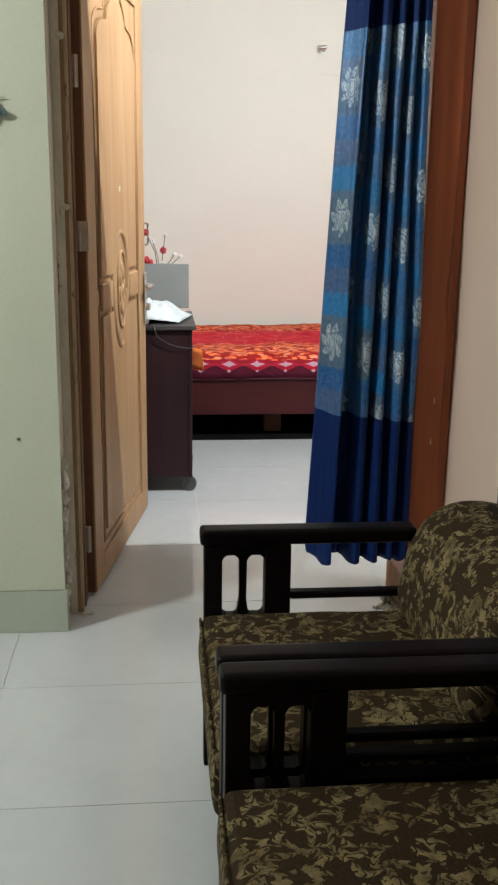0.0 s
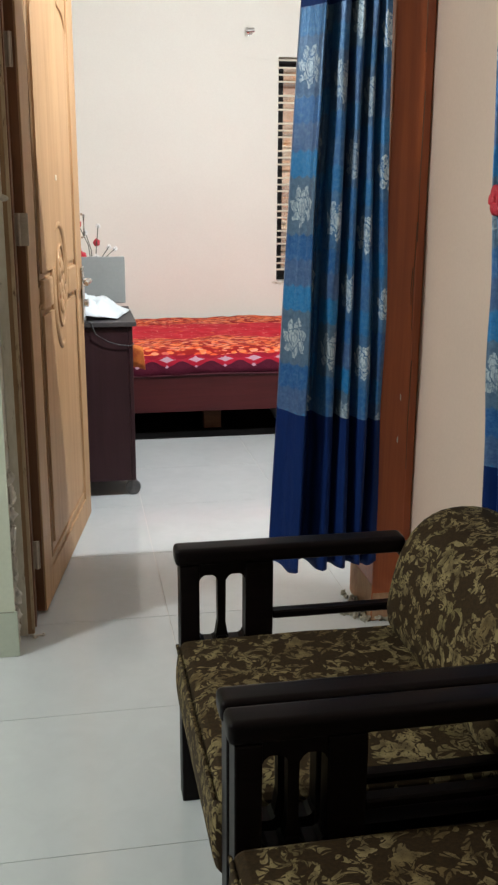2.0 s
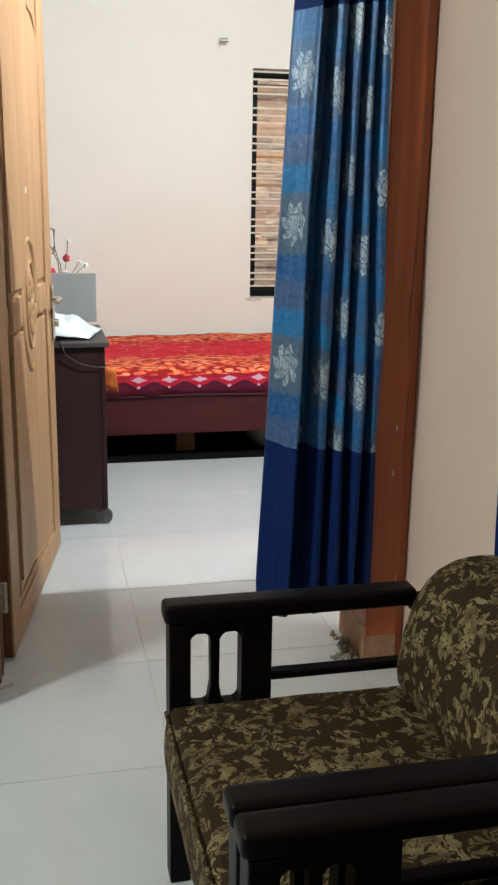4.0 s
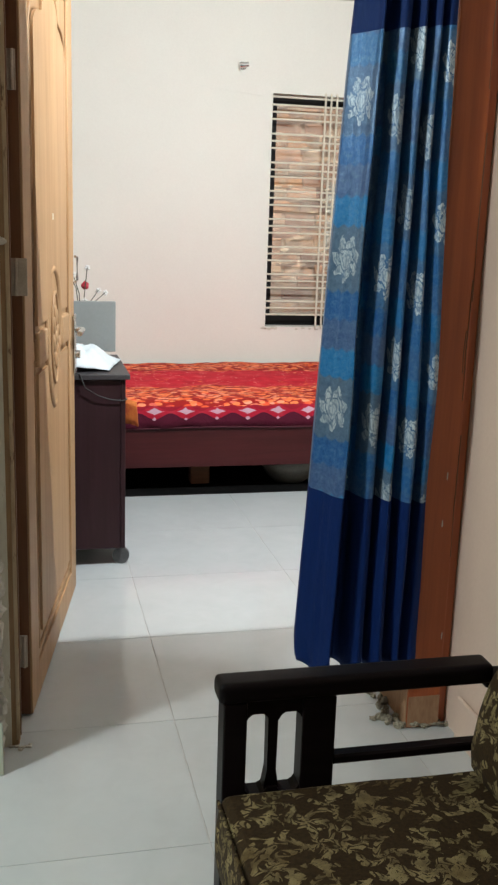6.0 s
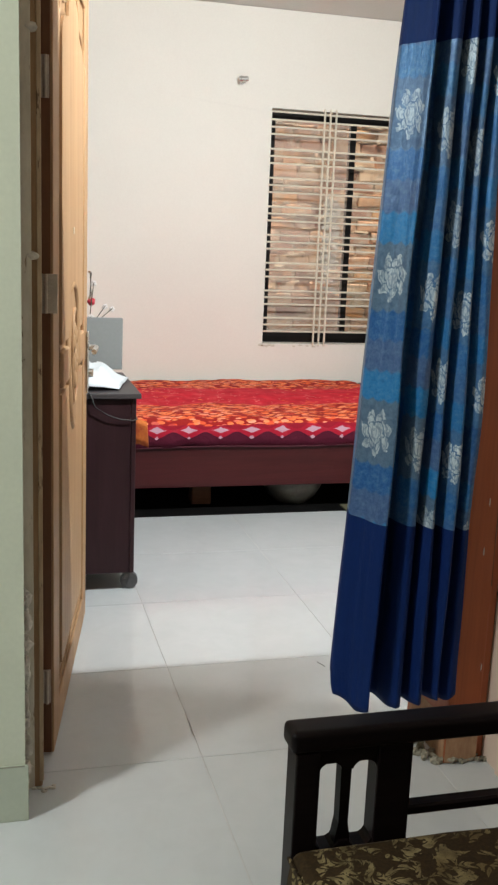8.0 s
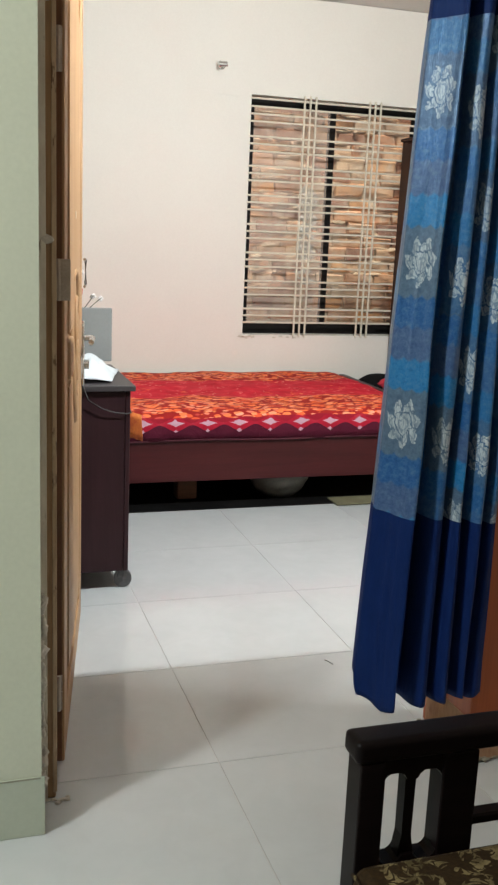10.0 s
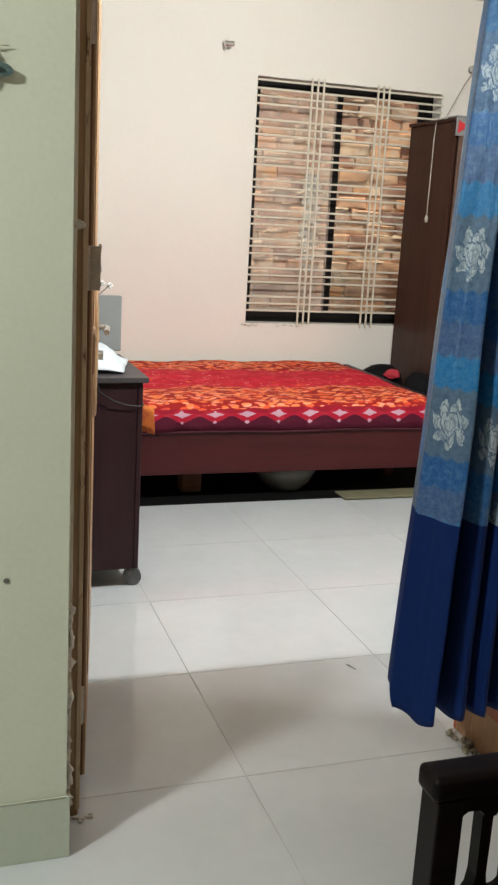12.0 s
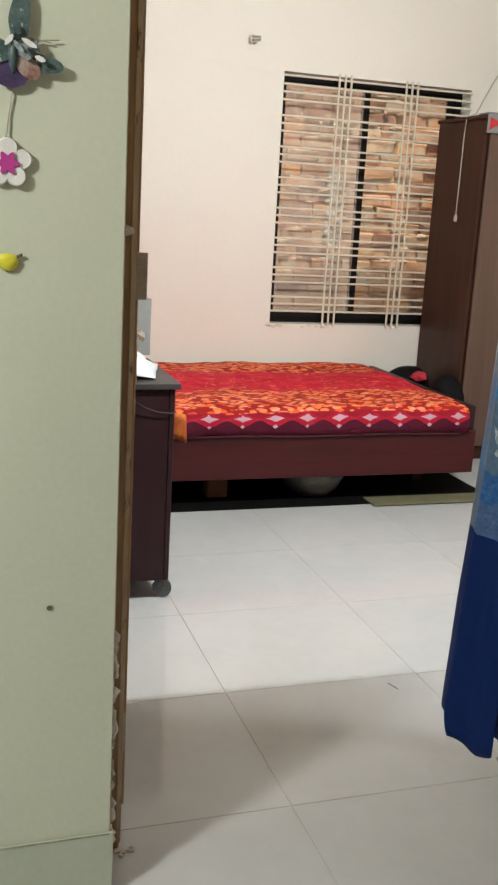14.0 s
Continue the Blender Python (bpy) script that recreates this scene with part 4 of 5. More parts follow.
    for k in range(n + 1):
        s = k / n
        y = 0.064 + (W - 0.128) * s
        edge = min(1.0, min(s, 1 - s) * 9)
        sq = 0.90 + 0.10 * (1 - (1 - edge) ** 2) ** 0.5
        rings.append([bm.verts.new((0.60 + (x - 0.60) * sq + 0.004 * noise.noise(Vector((x * 8, y * 8, z * 8))), y, 0.60 + (z - 0.60) * (sq if z > 0.6 else 1))) for x, z in outline])
    for a, b in zip(rings, rings[1:]):
        for k in range(len(outline)):
            m = (k + 1) % len(outline)
            bm.faces.new((a[k], a[m], b[m], b[k]))
    bm.faces.new(rings[0])
    bm.faces.new(rings[-1][::-1])
    bmesh.ops.recalc_face_normals(bm, faces=bm.faces)
    back = part("backrest", bm, M_uphol, ob, "rounded floral back cushion", 3)
    sub = back.modifiers.new("soft", "SUBSURF")
    sub.levels = sub.render_levels = 1
    return ob


chair = armchair(pose(0.458, 1.872, 0.0))
copy_thing(chair, pose(0.460, 1.129, 0.0))

# ---- the bedroom: bed ----
BEDX0, BEDX1, BEDY0, BEDY1 = 0.33, 2.42, 6.03, 7.40
bed = empty("bed", pose(0, 0, 0), "maroon laminate bed raised on timber blocks", "bed")
part("side_rail", bm_box(BEDX0, BEDX1 + 0.03, BEDY0, BEDY0 + 0.025, 0.163, 0.395, 0.003), M_maroon, bed)
part("side_rail", bm_box(BEDX0, BEDX1 + 0.03, BEDY1 - 0.025, BEDY1, 0.163, 0.395, 0.003), M_maroon, bed)
part("end_board", bm_box(BEDX0 - 0.03, BEDX0 - 0.0005, BEDY0, BEDY1, 0.05, 0.47, 0.004), M_maroon, bed)
part("end_board", bm_box(BEDX1 - 0.01, BEDX1 + 0.03, BEDY0 + 0.026, BEDY1 - 0.026, 0.17, 0.525, 0.006, 2), M_desk, bed, "dark low end board")
part("slat_base", bm_box(BEDX0 + 0.001, BEDX1 - 0.011, BEDY0 + 0.026, BEDY1 - 0.026, 0.30, 0.325), M_maroon, bed)
part("mattress", bm_box(BEDX0 + 0.02, BEDX1 - 0.04, BEDY0 + 0.028, BEDY1 - 0.03, 0.326, 0.508, 0.03, 3), M_whitefl, bed)
for x, y in ((0.40, 6.45), (0.40, 7.30), (2.33, 6.45), (2.33, 7.30)):
    part("leg", bm_box(x - 0.03, x + 0.03, y - 0.03, y + 0.03, 0.0, 0.30, 0.003), M_maroon, bed)
for x, y in ((1.075, 6.30), (1.75, 7.2)):
    tagged(part("timber_block", bm_box(x - 0.055, x + 0.055, y - 0.05, y + 0.05, 0.0, 0.299, 0.005), M_block), "rough brown timber block propping the bed", "block", "bed blocks")

bm = bmesh.new()
uvl = bm.loops.layers.uv.new("UVMap")
prof = [(BEDY0 - 0.012, 0.388, 0.0), (BEDY0 - 0.014, 0.43, 0.042), (BEDY0 - 0.013, 0.47, 0.082), (BEDY0 - 0.007, 0.505, 0.118), (BEDY0 + 0.012, 0.528, 0.148), (BEDY0 + 0.05, 0.538, 0.188)]
prof += [(BEDY0 + 0.05 + 0.0327 * k, 0.538, 0.188 + 0.0327 * k) for k in range(1, 41)]
nx = 120
rows = []
for k in range(nx + 1):
    x = BEDX0 + 0.004 + (BEDX1 - 0.03 - BEDX0) * k / nx
    row = []
    for y, z, v in prof:
        w = 0.014 * noise.noise(Vector((x * 3.4, y * 3.6, 0.3))) + 0.009 * noise.noise(Vector((x * 5 + y * 6, y * 8 - x * 2, 5.3))) + 0.006 * noise.noise(Vector((x * 13, y * 9, 1.3)))
        fall = 1.0 if z < 0.5 else 0.0
        hemdip = 0.003 * sin(x * 7.3) + 0.006 * noise.noise(Vector((x * 9, 4.4, 0)))
        end = max(0.0, (x - (BEDX1 - 0.10)) / 0.10)
        row.append((bm.verts.new((x, y + (0.012 * noise.noise(Vector((x * 10, z * 8, 2.2))) - 0.004) * fall, z + (w if z > 0.5 else 0) + (hemdip if v < 0.01 else 0) - 0.02 * end * end * (z > 0.5))), x, v))
    rows.append(row)
for a, b in zip(rows, rows[1:]):
    for k in range(len(prof) - 1):
        quad = (a[k], b[k], b[k + 1], a[k + 1])
        f = bm.faces.new([q[0] for q in quad])
        for loop, q in zip(f.loops, quad):
            loop[uvl].uv = (q[1], q[2])
spread = tagged(part("bedspread", bm, M_spread, None, "", 3), "red and orange printed bedspread spread over the mattress", "bedspread")
part("hem_trim", bm_tube([(BEDX0 + 0.006 + 0.05 * k, BEDY0 - 0.016, 0.388 + 0.003 * sin((BEDX0 + 0.05 * k) * 7.3)) for k in range(41)], 0.0045, 6), M_hem, spread, "dark maroon stitched hem", 3)
spread.modifiers.new("thickness", "SOLIDIFY").thickness = 0.005
# no real sheet: a thin black slab paints the shade under the bed
tagged(part("under_bed_shade_slab", bm_box(BEDX0 + 0.03, BEDX1 + 0.20, BEDY0 + 0.012, BEDY1 + 0.02, 0.0, 0.004, 0.001), M_bedshade), "thin black slab painting the shade on the floor under the bed", "sheet")
bowl = tagged(part("metal_bowl", bm_lathe([(0.0, 0.006), (0.090, 0.006), (0.140, 0.05), (0.172, 0.11), (0.178, 0.150), (0.188, 0.153), (0.188, 0.158), (0.172, 0.158), (0.164, 0.11), (0.124, 0.05), (0.075, 0.014), (0.0, 0.014)], at=(1.610, 6.27, 0)), M_alum, None, "", 3), "dull grey metal bowl under the bed", "bowl")
bm = bm_box(1.86, 2.62, 5.985, 6.13, 0.0045, 0.014, 0.004)
tagged(part("floor_mat", bm, M_mat), "olive floor mat lying half under the bed", "mat")
def sack(x, y, r, top, seed, label):
    bm = bm_lathe([(0.0, 0.0), (r * 0.85, 0.0), (r, 0.06), (r * 1.02, top * 0.55), (r * 0.97, top * 0.78), (r * 0.80, top * 0.92), (r * 0.45, top * 0.99), (0.0, top)], 30)
    for v in bm.verts:
        if v.co.z > 0.03:
            v.co += Vector((noise.noise(v.co * 7 + Vector((seed, 0, 0))), noise.noise(v.co * 7 + Vector((0, seed, 0))), 0.6 * noise.noise(v.co * 9 + Vector((0, 0, seed))))) * 0.022
    ob = part("cloth_bag", bm, M_dark, None, "", 3)
    ob.location = (x, y, 0.0)
    return tagged(ob, label, "bag", "black bags by the bed")


sack(2.655, 6.73, 0.105, 0.575, 3, "black rounded fabric bag leaning by the wardrobe")
sack(2.62, 7.20, 0.15, 0.545, 8, "black fabric bag slumped beside the bed")
tagged(part("red_bundle", bm_blob((2.635, 7.075, 0.505), (0.050, 0.05, 0.028), 9, 0.3, 3), M_redfl, None, "", 3), "small red cloth bundle on the black bag", "bundle")

# ---- desk on castors ----
desk = empty("desk", label="dark brown laminate desk on castors", category="desk")
DX0, DX1, DY0, DY1 = -0.22, 0.515, 4.972, 5.56
part("desktop", bm_box(DX0 - 0.02, DX1 + 0.018, DY0 - 0.018, DY1, 0.832, 0.853, 0.003, 2), M_top, desk, "dark desktop with a grey worn surface")
part("side_panel", bm_box(DX1 - 0.02, DX1, DY0, DY1, 0.083, 0.8315, 0.002), M_desk, desk)
part("side_panel", bm_box(DX0, DX0 + 0.02, DY0, DY1, 0.083, 0.8315, 0.002), M_desk, desk)
part("front_panel", bm_box(DX0 + 0.0205, DX1 - 0.0205, DY0 + 0.002, DY0 + 0.02, 0.083, 0.8315, 0.002), M_desk, desk)
part("base_panel", bm_box(DX0 + 0.0205, DX1 - 0.0205, DY0 + 0.0205, DY1, 0.083, 0.103), M_desk, desk)
for x in (DX0 + 0.05, DX1 - 0.022):
    for y in (DY0 + 0.045, DY1 - 0.05):
        c = part("castor", bm_cyl((x, y, 0.05), (x, y, 0.0825), 0.010, segs=10), M_hinge, desk)
        part("wheel", bm_cyl((x + 0.006, y - 0.012, 0.037), (x + 0.010, y + 0.012, 0.037), 0.037, segs=24), M_rubber, c, "", 2)
        part("fork", bm_box(x - 0.017, x + 0.017, y - 0.012, y + 0.020, 0.042, 0.068, 0.004), M_rubber, c)

monitor = empty("flat_screen", label="flat grey screen panel standing on the desk", category="screen")
part("panel", bm_box(0.06, 0.513, 5.425, 5.445, 0.885, 1.116, 0.003), M_grey, monitor)
part("stand", bm_box(0.22, 0.34, 5.40, 5.50, 0.8535, 0.866, 0.003), M_alu, monitor)
part("neck", bm_box(0.26, 0.30, 5.447, 5.47, 0.8665, 0.98, 0.003), M_alu, monitor)
# crumpled white cloth
bm = bmesh.new()
n = 26
g = []
for j in range(n + 1):
    row = []
    for i in range(n + 1):
        u, v = i / n, j / n
        x, y = 0.150 + 0.30 * u + 0.085 * v, 4.985 + 0.38 * v + 0.05 * u * (1 - v)
        slope = 1.0 if u < 0.45 else max(0.0, 1 - ((u - 0.45) / 0.55) ** 1.6)
        hump = slope * min(1.0, 4.0 * min(v + 0.02, 1 - v)) ** 0.6
        fold = abs(noise.noise(Vector((u * 2.6, v * 2.2, 0.4)))) + 0.6 * abs(noise.noise(Vector((u * 8, v * 5, 2.0))))
        row.append(bm.verts.new((x + 0.014 * noise.noise(Vector((u * 4, v * 4, 7))), y + 0.01 * noise.noise(Vector((u * 5, 3, v * 5))), 0.8562 + hump * (0.074 + 0.050 * fold) + 0.004 * (1 - slope))))
    g.append(row)
for j in range(n):
    for i in range(n):
        bm.faces.new((g[j][i], g[j][i + 1], g[j + 1][i + 1], g[j + 1][i]))
cl = tagged(part("white_cloth", bm, M_cloth, None, "", 2), "crumpled white cloth lying on the desk", "cloth")
cl.modifiers.new("thickness", "SOLIDIFY").thickness = 0.002
mouse = empty("computer_mouse", label="grey computer mouse on the desk's front edge", category="mouse")
part("shell", bm_blob((0.275, 4.992, 0.871), (0.032, 0.034, 0.022), 5, 0.03, 3), M_mouse, mouse, "", 3)
part("base", bm_box(0.249, 0.301, 4.964, 5.020, 0.8535, 0.8600, 0.003), M_rubber, mouse)
tagged(part("desk_cable", bm_tube([(0.295, 4.975, 0.862), (0.325, 4.950, 0.855), (0.345, 4.948, 0.80), (0.40, 4.950, 0.765), (0.45, 4.955, 0.748), (0.50, 4.960, 0.742), (0.518, 4.968, 0.745), (0.520, 5.00, 0.75)], 0.0028, 6), M_wire, None, "", 3), "thin black cable drooping from the desktop edge", "cable")

# orange cloth over the desk's edge
bm = bmesh.new()
g = [[bm.verts.new((0.5165 + 0.011 * i + 0.003 * j * (i > 0), 4.985 + 0.010 * (i % 2) + 0.006 * j, 0.745 - 0.028 * j - 0.004 * i)) for i in range(5)] for j in range(5)]
for j in range(4):
    for i in range(4):
        bm.faces.new((g[j][i], g[j + 1][i], g[j + 1][i + 1], g[j][i + 1]))
rag = tagged(part("orange_cloth", bm, M_orange, None, "", 3), "orange cloth corner hanging at the desk's side", "cloth")
rag.modifiers.new("thickness", "SOLIDIFY").thickness = 0.004

# artificial flowers behind the screen
vase = empty("flower_vase", label="small vase with red and white artificial flowers", category="vase")
part("vase", bm_lathe([(0.0, 0.8535), (0.038, 0.8535), (0.046, 0.90), (0.034, 0.96), (0.022, 1.0), (0.030, 1.02), (0.024, 1.02), (0.016, 1.0), (0.0, 0.99)], at=(0.36, 5.50, 0)), M_whitefl, vase, "", 3)
for k, (dx, dz, red) in enumerate(((-0.055, 0.135, 1), (-0.035, 0.115, 1), (-0.065, 0.10, 1), (0.035, 0.19, 1), (0.03, 0.112, 0), (0.125, 0.155, 0), (0.095, 0.165, 0), (0.045, 0.285, 0), (-0.055, 0.30, 1), (-0.02, 0.25, 0))):
    tip = (0.345 + dx, 5.50 - 0.03 + 0.012 * (k % 4), 1.02 + dz * 0.85)
    stem = part("stem", bm_tube([(0.36, 5.50, 1.0), (0.36 + dx * 0.4, 5.49, 1.02 + dz * 0.5), tip], 0.0022, 6), M_stem, vase, "", 3)
    bm = bmesh.new()
    for q in range(5):
        a = 2 * pi * q / 5 + k
        bm_blob((tip[0] + 0.008 * cos(a), tip[1] + 0.006 * sin(a * 2), tip[2] + 0.008 * sin(a)), (0.012, 0.009, 0.013) if red else (0.007, 0.005, 0.006), k + q, 0.1, 1, bm)
    part("blossom", bm, M_redfl if red else M_whitefl, stem, "", 3)

# ---- wardrobe ----
wardrobe = empty("wardrobe", label="tall dark brown wardrobe beside the window", category="wardrobe")
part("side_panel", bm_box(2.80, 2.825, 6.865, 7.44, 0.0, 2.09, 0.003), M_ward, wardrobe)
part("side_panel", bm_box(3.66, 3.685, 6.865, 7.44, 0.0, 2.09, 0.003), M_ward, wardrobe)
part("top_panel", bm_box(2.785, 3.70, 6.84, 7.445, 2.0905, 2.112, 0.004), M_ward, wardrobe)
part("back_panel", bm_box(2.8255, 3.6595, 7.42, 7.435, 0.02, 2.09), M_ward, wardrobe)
part("plinth", bm_box(2.8255, 3.6595, 6.885, 6.91, 0.0, 0.09), M_ward, wardrobe)
for x0, x1, hx in ((2.827, 3.241, 3.20), (3.244, 3.658, 3.285)):
    d = part("door", bm_box(x0, x1, 6.846, 6.864, 0.095, 2.085, 0.003), M_wardf, wardrobe, "lighter brown wardrobe door")
    part("handle", bm_tube([(hx, 6.846, 0.95), (hx, 6.82, 0.96), (hx, 6.82, 1.09), (hx, 6.846, 1.10)], 0.006, 8), M_chrome, d, "", 3)
packet = empty("packet", label="small red and grey packet over the wardrobe's top edge", category="packet")
part("wrapper", bm_box(2.79, 2.93, 6.828, 6.839, 2.005, 2.1125, 0.003), M_grey, packet, "grey wrapper")
part("flap", bm_box(2.79, 2.93, 6.828, 6.95, 2.1128, 2.122, 0.003), M_grey, packet, "grey flap")
part("red_bow", bm_prism([(2.80, 2.02), (2.85, 2.05), (2.91, 2.025), (2.905, 2.09), (2.855, 2.07), (2.805, 2.095)], 0.004), M_redp, packet, "red printed bow").location = (0, 6.8235, 0)

# ---- the window ----
window = empty("window_1", label="barred window with dark sliding frames and cream grille", category="window", kind="structure")
FY = BY1 + 0.115
fr = part("window_frame", bm_box(WX0 + 0.001, WX0 + 0.030, FY, FY + 0.06, WZ0 + 0.001, WZ1 - 0.001, 0.002), M_alu, window)
for b in ((WX1 - 0.045, WX1 - 0.001, WZ0 + 0.001, WZ1 - 0.001), (WX0 + 0.0305, WX1 - 0.0455, WZ1 - 0.055, WZ1 - 0.001), (WX0 + 0.0305, WX1 - 0.0455, WZ0 + 0.001, WZ0 + 0.075)):
    part("window_frame", bm_box(b[0], b[1], FY, FY + 0.06, b[2], b[3], 0.002), M_alu, window)
MX = 2.345
for x0, x1, y in ((WX0 + 0.031, MX + 0.020, FY + 0.008), (MX - 0.020, WX1 - 0.046, FY + 0.034)):
    s = part("sash", bm_box(x0, x0 + (0.030 if x0 < 2 else 0.04), y, y + 0.022, WZ0 + 0.076, WZ1 - 0.056, 0.002), M_alu, window)
    part("sash_stile", bm_box(x1 - 0.04, x1, y, y + 0.022, WZ0 + 0.076, WZ1 - 0.056, 0.002), M_alu, s)
    pane = part("pane", bm_box(x0 + (0.0305 if x0 < 2 else 0.0405), x1 - 0.0405, y + 0.009, y + 0.014, WZ0 + 0.077, WZ1 - 0.057), M_hazy if x0 < 2 else M_glass, s, "clear glass")
    pane.visible_shadow = False
grille = empty("window_grille", label="cream painted steel window grille of horizontal and vertical bars", category="grille")
GY = BY1 - 0.012
zs = [0.866 + 0.1842 * k + 0.0455 * q for k in range(8) for q in range(3)] + [2.296]
for z in zs:
    part("bar", bm_box(WX0 - 0.006, WX1 + 0.010, GY, GY + 0.010, z - 0.006, z + 0.006, 0.002), M_bar, grille)
for xc in (2.125, 2.585):
    for q in (-1, 0, 1):
        part("bar", bm_box(xc + q * 0.040 - 0.006, xc + q * 0.040 + 0.006, GY - 0.0105, GY - 0.0005, WZ0 - 0.012, WZ1 + 0.015, 0.002), M_bar, grille)
bm = bmesh.new()
for k in range(9):
    bm_blob((WX0 - 0.015 + 0.022 * k * (1 if k < 5 else 2.2), BY1 - 0.002, WZ0 - 0.008 - 0.004 * (k % 3)), (0.014, 0.004, 0.004 + 0.004 * rnd.random()), 60 + k, 0.4, 2, bm)
part("window_sill", bm, M_reveal, window, "chipped plaster edge under the window")

# curtain hooks over the window, with a cord
for x, z in ((1.518, 2.472), (3.215, 2.49)):
    hook = empty("curtain_hook", label="steel curtain rod bracket screwed to the wall", category="bracket", group="curtain rod brackets")
    part("wall_plate", bm_cyl((x, BY1 - 0.0005, z), (x, BY1 - 0.008, z), 0.026, segs=18), M_chrome, hook, "", 2)
    part("stem", bm_cyl((x, BY1 - 0.008, z), (x, BY1 - 0.055, z), 0.008, segs=12), M_chrome, hook, "", 2)
    part("cup", bm_cyl((x + 0.022, BY1 - 0.06, z + 0.003), (x - 0.020, BY1 - 0.06, z - 0.002), 0.017, segs=18), M_chrome, hook, "", 2)
    part("cap", bm_cyl((x - 0.021, BY1 - 0.06, z - 0.002), (x - 0.034, BY1 - 0.06, z - 0.003), 0.023, 0.019, 18), M_chrome, hook, "", 2)
tagged(part("hanging_cord", bm_tube([(3.21, 7.40, 2.485), (3.12, 7.36, 2.38), (3.02, 7.30, 2.25), (2.93, 7.22, 2.15), (2.82, 7.10, 2.118), (2.788, 7.08, 2.108), (2.782, 7.08, 2.0), (2.785, 7.085, 1.75), (2.786, 7.09, 1.53)], 0.004, 6), M_cord, None, "", 3), "pale cord hanging down the wardrobe side", "cord")
tagged(part("cord_weight", bm_lathe([(0.0, 1.485), (0.010, 1.49), (0.012, 1.51), (0.006, 1.53), (0.0, 1.532)], 12, at=(2.786, 7.09, 0)), M_cord, None, "", 3), "small knob at the end of the cord", "knob")

# hairline crack and cable marks on the cream wall
tagged(part("wall_thread", bm_tube([(0.15, BY1 - 0.002, 2.452), (0.6, BY1 - 0.002, 2.405), (1.1, BY1 - 0.002, 2.35), (1.66, BY1 - 0.002, 2.295)], 0.0008, 5), M_beige, None, "", 3), "pale thread strung across the cream wall", "thread")


# ---- wall ornaments in the sitting room ----
def petal_outline(cx, cz, r, lobes, depth=0.25, n=60):
    return [(cx + r * (1 - depth + depth * cos(lobes * 2 * pi * k / n)) * cos(2 * pi * k / n), cz + r * (1 - depth + depth * cos(lobes * 2 * pi * k / n)) * sin(2 * pi * k / n)) for k in range(n)]


def ornament(name, outline, y, depth, material, parent, tilt=0.0, centre=(0, 0), label=""):
    bm = bm_prism(outline, depth)
    bmesh.ops.translate(bm, vec=(-centre[0], 0, -centre[1]), verts=bm.verts)
    bmesh.ops.transform(bm, matrix=pose(centre[0], y, centre[1], 0, 0, tilt), verts=bm.verts)
    return part(name, bm, material, parent, label)


bfly = empty("butterfly_ornament", label="dark green and purple cloth butterfly on the wall", category="ornament")
BXc, BZc = -0.177, 1.727


def wing(points, n=6):
    out = []
    for i in range(len(points)):
        p0, p1, p2, p3 = (Vector(points[(i + k) % len(points)]) for k in (-1, 0, 1, 2))
        for s in range(n):
            t = s / n
            q = 0.5 * (2 * p1 + (p2 - p0) * t + (2 * p0 - 5 * p1 + 4 * p2 - p3) * t * t + (3 * p1 - p0 - 3 * p2 + p3) * t ** 3)
            out.append((q.x, q.y))
    return out


wings = [("wing", [(0.0, 0.005), (0.03, 0.0), (0.075, -0.012), (0.078, -0.028), (0.045, -0.032), (0.005, -0.02)], M_bflyd, -5),
         ("wing", [(0.0, 0.01), (-0.012, 0.05), (0.004, 0.095), (0.022, 0.09), (0.024, 0.05), (0.016, 0.01)], M_bflyd, -4),
         ("wing", [(0.0, 0.0), (0.024, -0.032), (0.012, -0.056), (-0.02, -0.060), (-0.045, -0.038), (-0.02, -0.005)], M_bflyp, 4),
         ("wing", [(0.0, 0.0), (-0.04, 0.02), (-0.085, 0.01), (-0.09, -0.02), (-0.05, -0.03), (-0.01, -0.015)], M_bflyd, 5),
         ("wing", [(0.002, -0.006), (0.028, -0.012), (0.042, -0.030), (0.034, -0.046), (0.012, -0.040), (0.0, -0.022)], M_pale, 3),
         ("wing", [(-0.004, 0.0), (0.012, 0.022), (0.034, 0.018), (0.040, 0.0), (0.022, -0.010), (0.004, -0.008)], M_mottle, 2)]
for k, (nm, pts, ma, tilt) in enumerate(wings):
    ornament(nm, wing([(BXc + x, BZc + z) for x, z in pts]), YF - 0.010 - 0.002 * k, 0.0018, ma, bfly, tilt, (BXc, BZc))
for k, (x, z, tilt, long) in enumerate(((0.006, 0.020, 0.5, 0.020), (0.022, 0.012, -0.5, 0.024), (0.004, 0.004, -0.9, 0.022), (0.030, -0.004, -0.6, 0.022), (-0.012, 0.014, 0.9, 0.018), (0.016, -0.010, -0.3, 0.016), (0.012, 0.028, -1.1, 0.014), (0.040, -0.012, -0.4, 0.016))):
    mark = [(BXc + x + cos(tilt) * a * long - sin(tilt) * b * 0.006, BZc + z + sin(tilt) * a * long + cos(tilt) * b * 0.006) for a, b in ((-0.6, 0.0), (-0.2, 0.7), (0.4, 0.6), (0.6, 0.0), (0.2, -0.7), (-0.4, -0.5))]
    ornament("wing_marking", wing(mark, 4), YF - 0.0245 - 0.0006 * k, 0.0012, (M_bflyb, M_whitefl, M_mottle)[k % 3], bfly, 0.0, (BXc, BZc))
part("body", bm_blob((BXc - 0.004, YF - 0.013, BZc - 0.004), (0.009, 0.012, 0.036), 3, 0.1, 2), M_bflyd, bfly, "", 3)
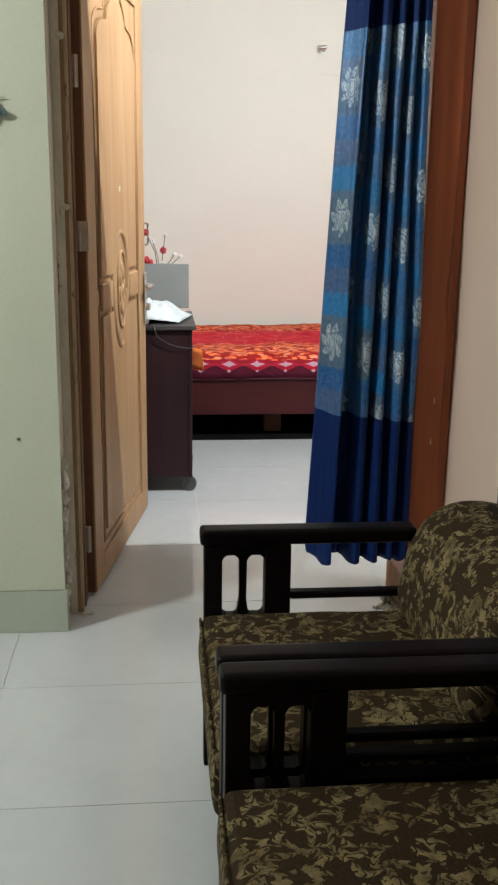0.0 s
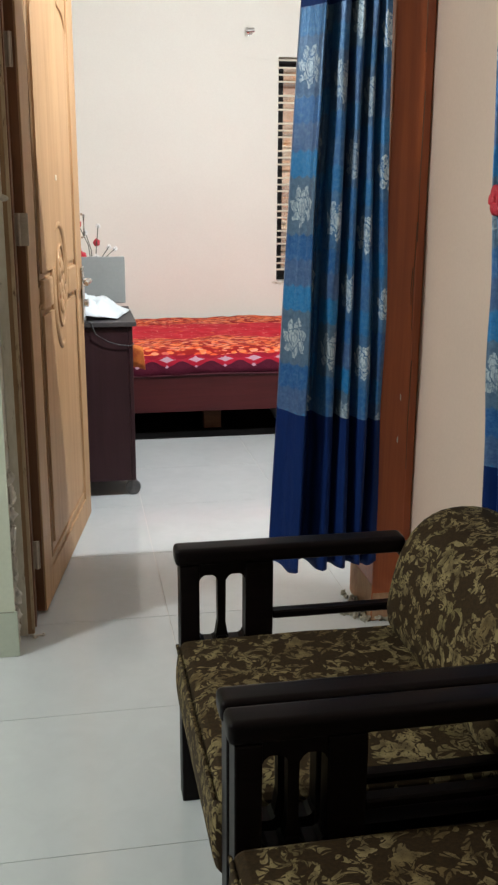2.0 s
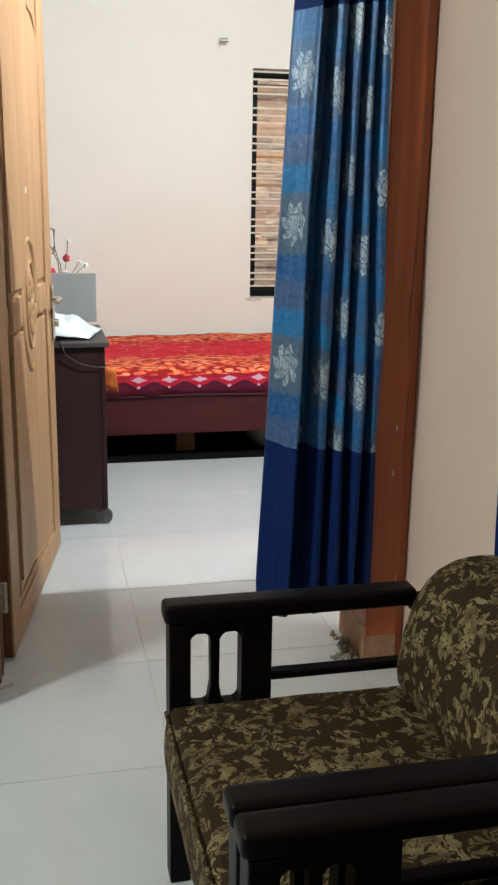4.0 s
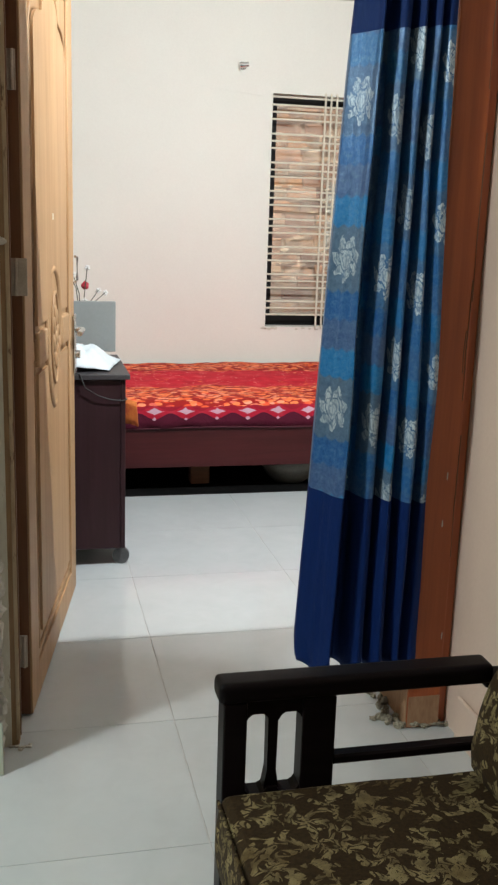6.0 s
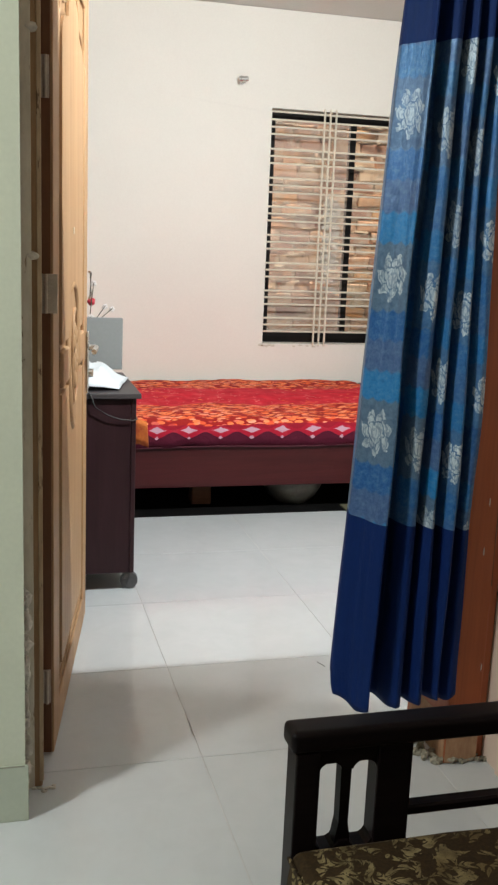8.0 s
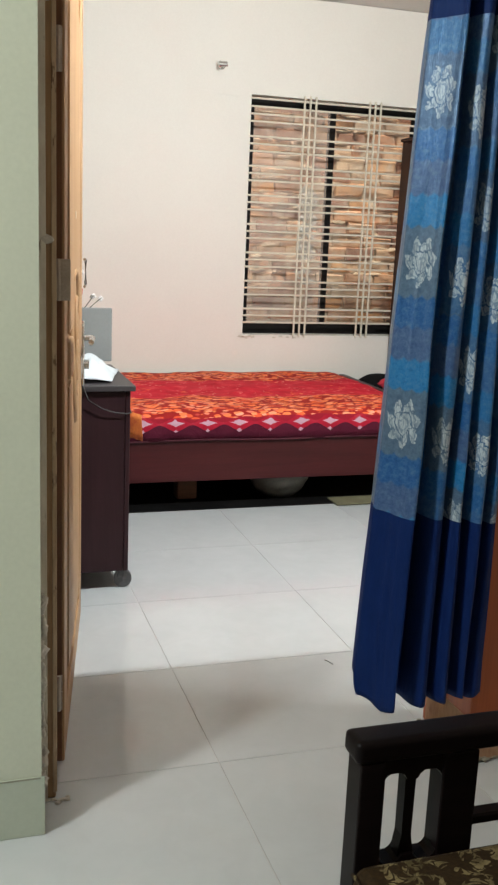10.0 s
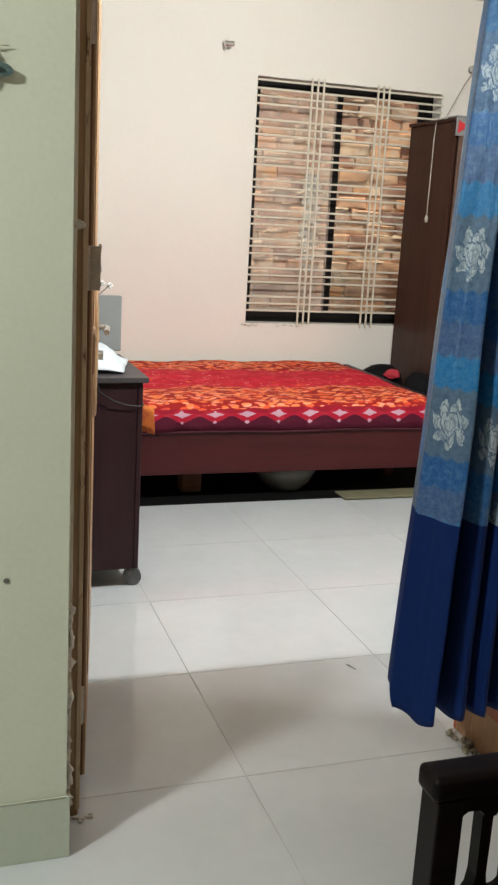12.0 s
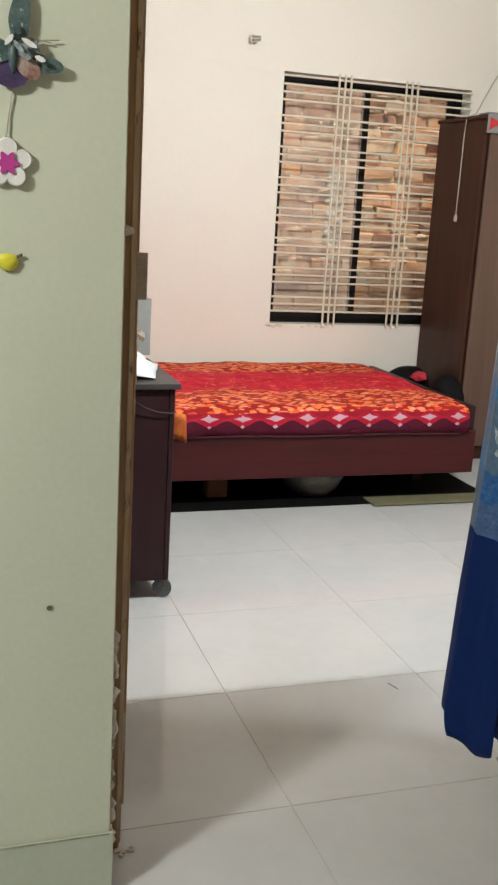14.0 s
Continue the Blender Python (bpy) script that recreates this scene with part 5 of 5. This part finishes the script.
for sx in (0.015, 0.03):
    part("feeler", bm_tube([(BXc + 0.01, YF - 0.010, BZc + 0.01), (BXc + sx + 0.02, YF - 0.009, BZc + 0.022), (BXc + sx + 0.045, YF - 0.007, BZc + 0.012 + sx * 0.4)], 0.0011, 6), M_cord, bfly, "", 3)
charm = empty("flower_charm", label="white felt flower charm with magenta centre on a thread", category="ornament")
bm = bmesh.new()
for k in range(5):
    a = 2 * pi * k / 5 + 0.3
    bm_cyl((-0.191 + 0.026 * cos(a), YF - 0.002 - 0.0004 * k, 1.540 + 0.026 * sin(a)), (-0.191 + 0.026 * cos(a), YF - 0.011 - 0.0004 * k, 1.540 + 0.026 * sin(a)), 0.0185, 0.016, 20, bm)
part("petals", bm, M_whitefl, charm)
ornament("centre", petal_outline(-0.191, 1.540, 0.021, 6, 0.2), YF - 0.0155, 0.003, M_magenta, charm, label="magenta felt centre")
part("thread", bm_tube([(-0.193, YF - 0.006, 1.58), (-0.189, YF - 0.004, 1.62), (-0.180, YF - 0.006, 1.68)], 0.0016, 5), M_cord, charm, "", 3)
bead = empty("yellow_charm", label="small yellow plastic charm stuck to the wall", category="ornament")
part("drop", bm_blob((-0.191, YF - 0.006, 1.368), (0.020, 0.006, 0.015), 2, 0.12, 3), M_yellow, bead, "", 3)
part("loop", bm_tube([(-0.175, YF - 0.006, 1.378), (-0.165, YF - 0.006, 1.382)], 0.003, 6), M_hole, bead, "", 3)
for x, z in ((-0.111, 0.690), (-0.30, 1.02)):
    tagged(part("nail_hole", bm_lathe([(0.0, 0.0), (0.005, 0.0), (0.006, 0.002), (0.0, 0.0025)], 12), M_hole), "small dark plugged nail hole in the wall", "hole", "nail holes").matrix_world = pose(x, YF - 0.0005, z, 90)

tagged(part("twig", bm_tube([(1.072, 4.171, 0.002), (1.078, 4.153, 0.0035), (1.087, 4.131, 0.002)], 0.0011, 6), M_stem, None, "", 3), "thin dark twig lying on the floor tiles", "twig")

# ---- outside the window ----
lane = part("ground", bm_box(-40, 44, BY1 + 0.21, 60, -0.3, -0.02), M_conc)
tagged(lane, "grey concrete lane outside the window", "ground", kind="structure")
OY = 8.36
outer = part("wall_outside", bm_box(-1.0, 6.5, OY + 0.006, OY + 0.25, -0.02, 3.6), M_mortar)
tagged(outer, "rough red brick wall of the neighbouring house", "wall", kind="structure")

# ---- pieces: bricks and floor tiles ----
variants = []
for k in range(4):
    bm = bm_box(-0.119, 0.119, 0.0, 0.08, -0.043, 0.043, 0.009)
    for v in bm.verts:
        v.co += Vector((noise.noise(v.co * 30 + Vector((k, 0, 0))), noise.noise(v.co * 30 + Vector((0, k, 5))), noise.noise(v.co * 30 + Vector((0, 9, k))))) * 0.022
    data = bpy.data.meshes.new("brick")
    bm.to_mesh(data)
    bm.free()
    data.materials.append(M_brick)
    variants.append(data)
bm = bmesh.new()
for k in range(230):
    row = rnd.randrange(23)
    wide = rnd.uniform(0.02, 0.075)
    bm_blob((rnd.uniform(1.5, 4.0), OY - 0.004 - rnd.uniform(0, 0.022), 0.598 + row * 0.096 + rnd.uniform(-0.012, 0.012)), (wide, 0.016, rnd.uniform(0.008, 0.020)), 200 + k, 0.45, 2, bm)
tagged(part("mortar_squeeze", bm, M_mortar, outer, "lumps of mortar squeezed from the joints"), kind="stuff")
# pale grey upright strip of flattened lumps over the bricks
bm = bmesh.new()
for k in range(26):
    bm_blob((2.41 + rnd.uniform(0.03, 0.10), OY - 0.016, 1.10 + 0.028 * k), (0.055 + 0.02 * rnd.random(), 0.016, 0.03), 500 + k, 0.4, 2, bm)
part("pale_strip", bm, M_palestrip, outer, "pale grey rough strip standing over the bricks")
for row in range(23):
    z = 0.55 + row * 0.096
    for col in range(11):
        x = 1.45 + col * 0.248 + (0.124 if row % 2 else 0.0) + rnd.uniform(-0.008, 0.008)
        b = new("brick", variants[rnd.randrange(4)])
        b.parent = outer
        b.matrix_local = pose(x, OY - 0.002 - rnd.uniform(0, 0.026), z + rnd.uniform(-0.004, 0.004), rnd.uniform(-1.5, 1.5), rnd.uniform(-1.2, 1.2), rnd.uniform(-2, 2))

TX, TY, PX, PY = 0.531, 3.615, 0.668, 0.607
bm = bm_box(-PX / 2 + 0.0018, PX / 2 - 0.0018, -PY / 2 + 0.0012, PY / 2 - 0.0012, -0.0035, 0.0)
tile_mesh = bpy.data.meshes.new("tile")
bm.to_mesh(tile_mesh)
bm.free()
tile_mesh.materials.append(M_tile)
for i in range(-5, 6):
    for j in range(-9, 7):
        x, y = TX + (i + 0.5) * PX, TY + (j + 0.5) * PY
        if (y < 3.4 and (x > XR + 0.5 or x < LX0 - 0.3)) or (y > 3.7 and x < BX0 - 0.3):
            continue
        o = new("tile", tile_mesh)
        o.parent = floor
        o.location = (x, y, rnd.uniform(-0.0004, 0.0))
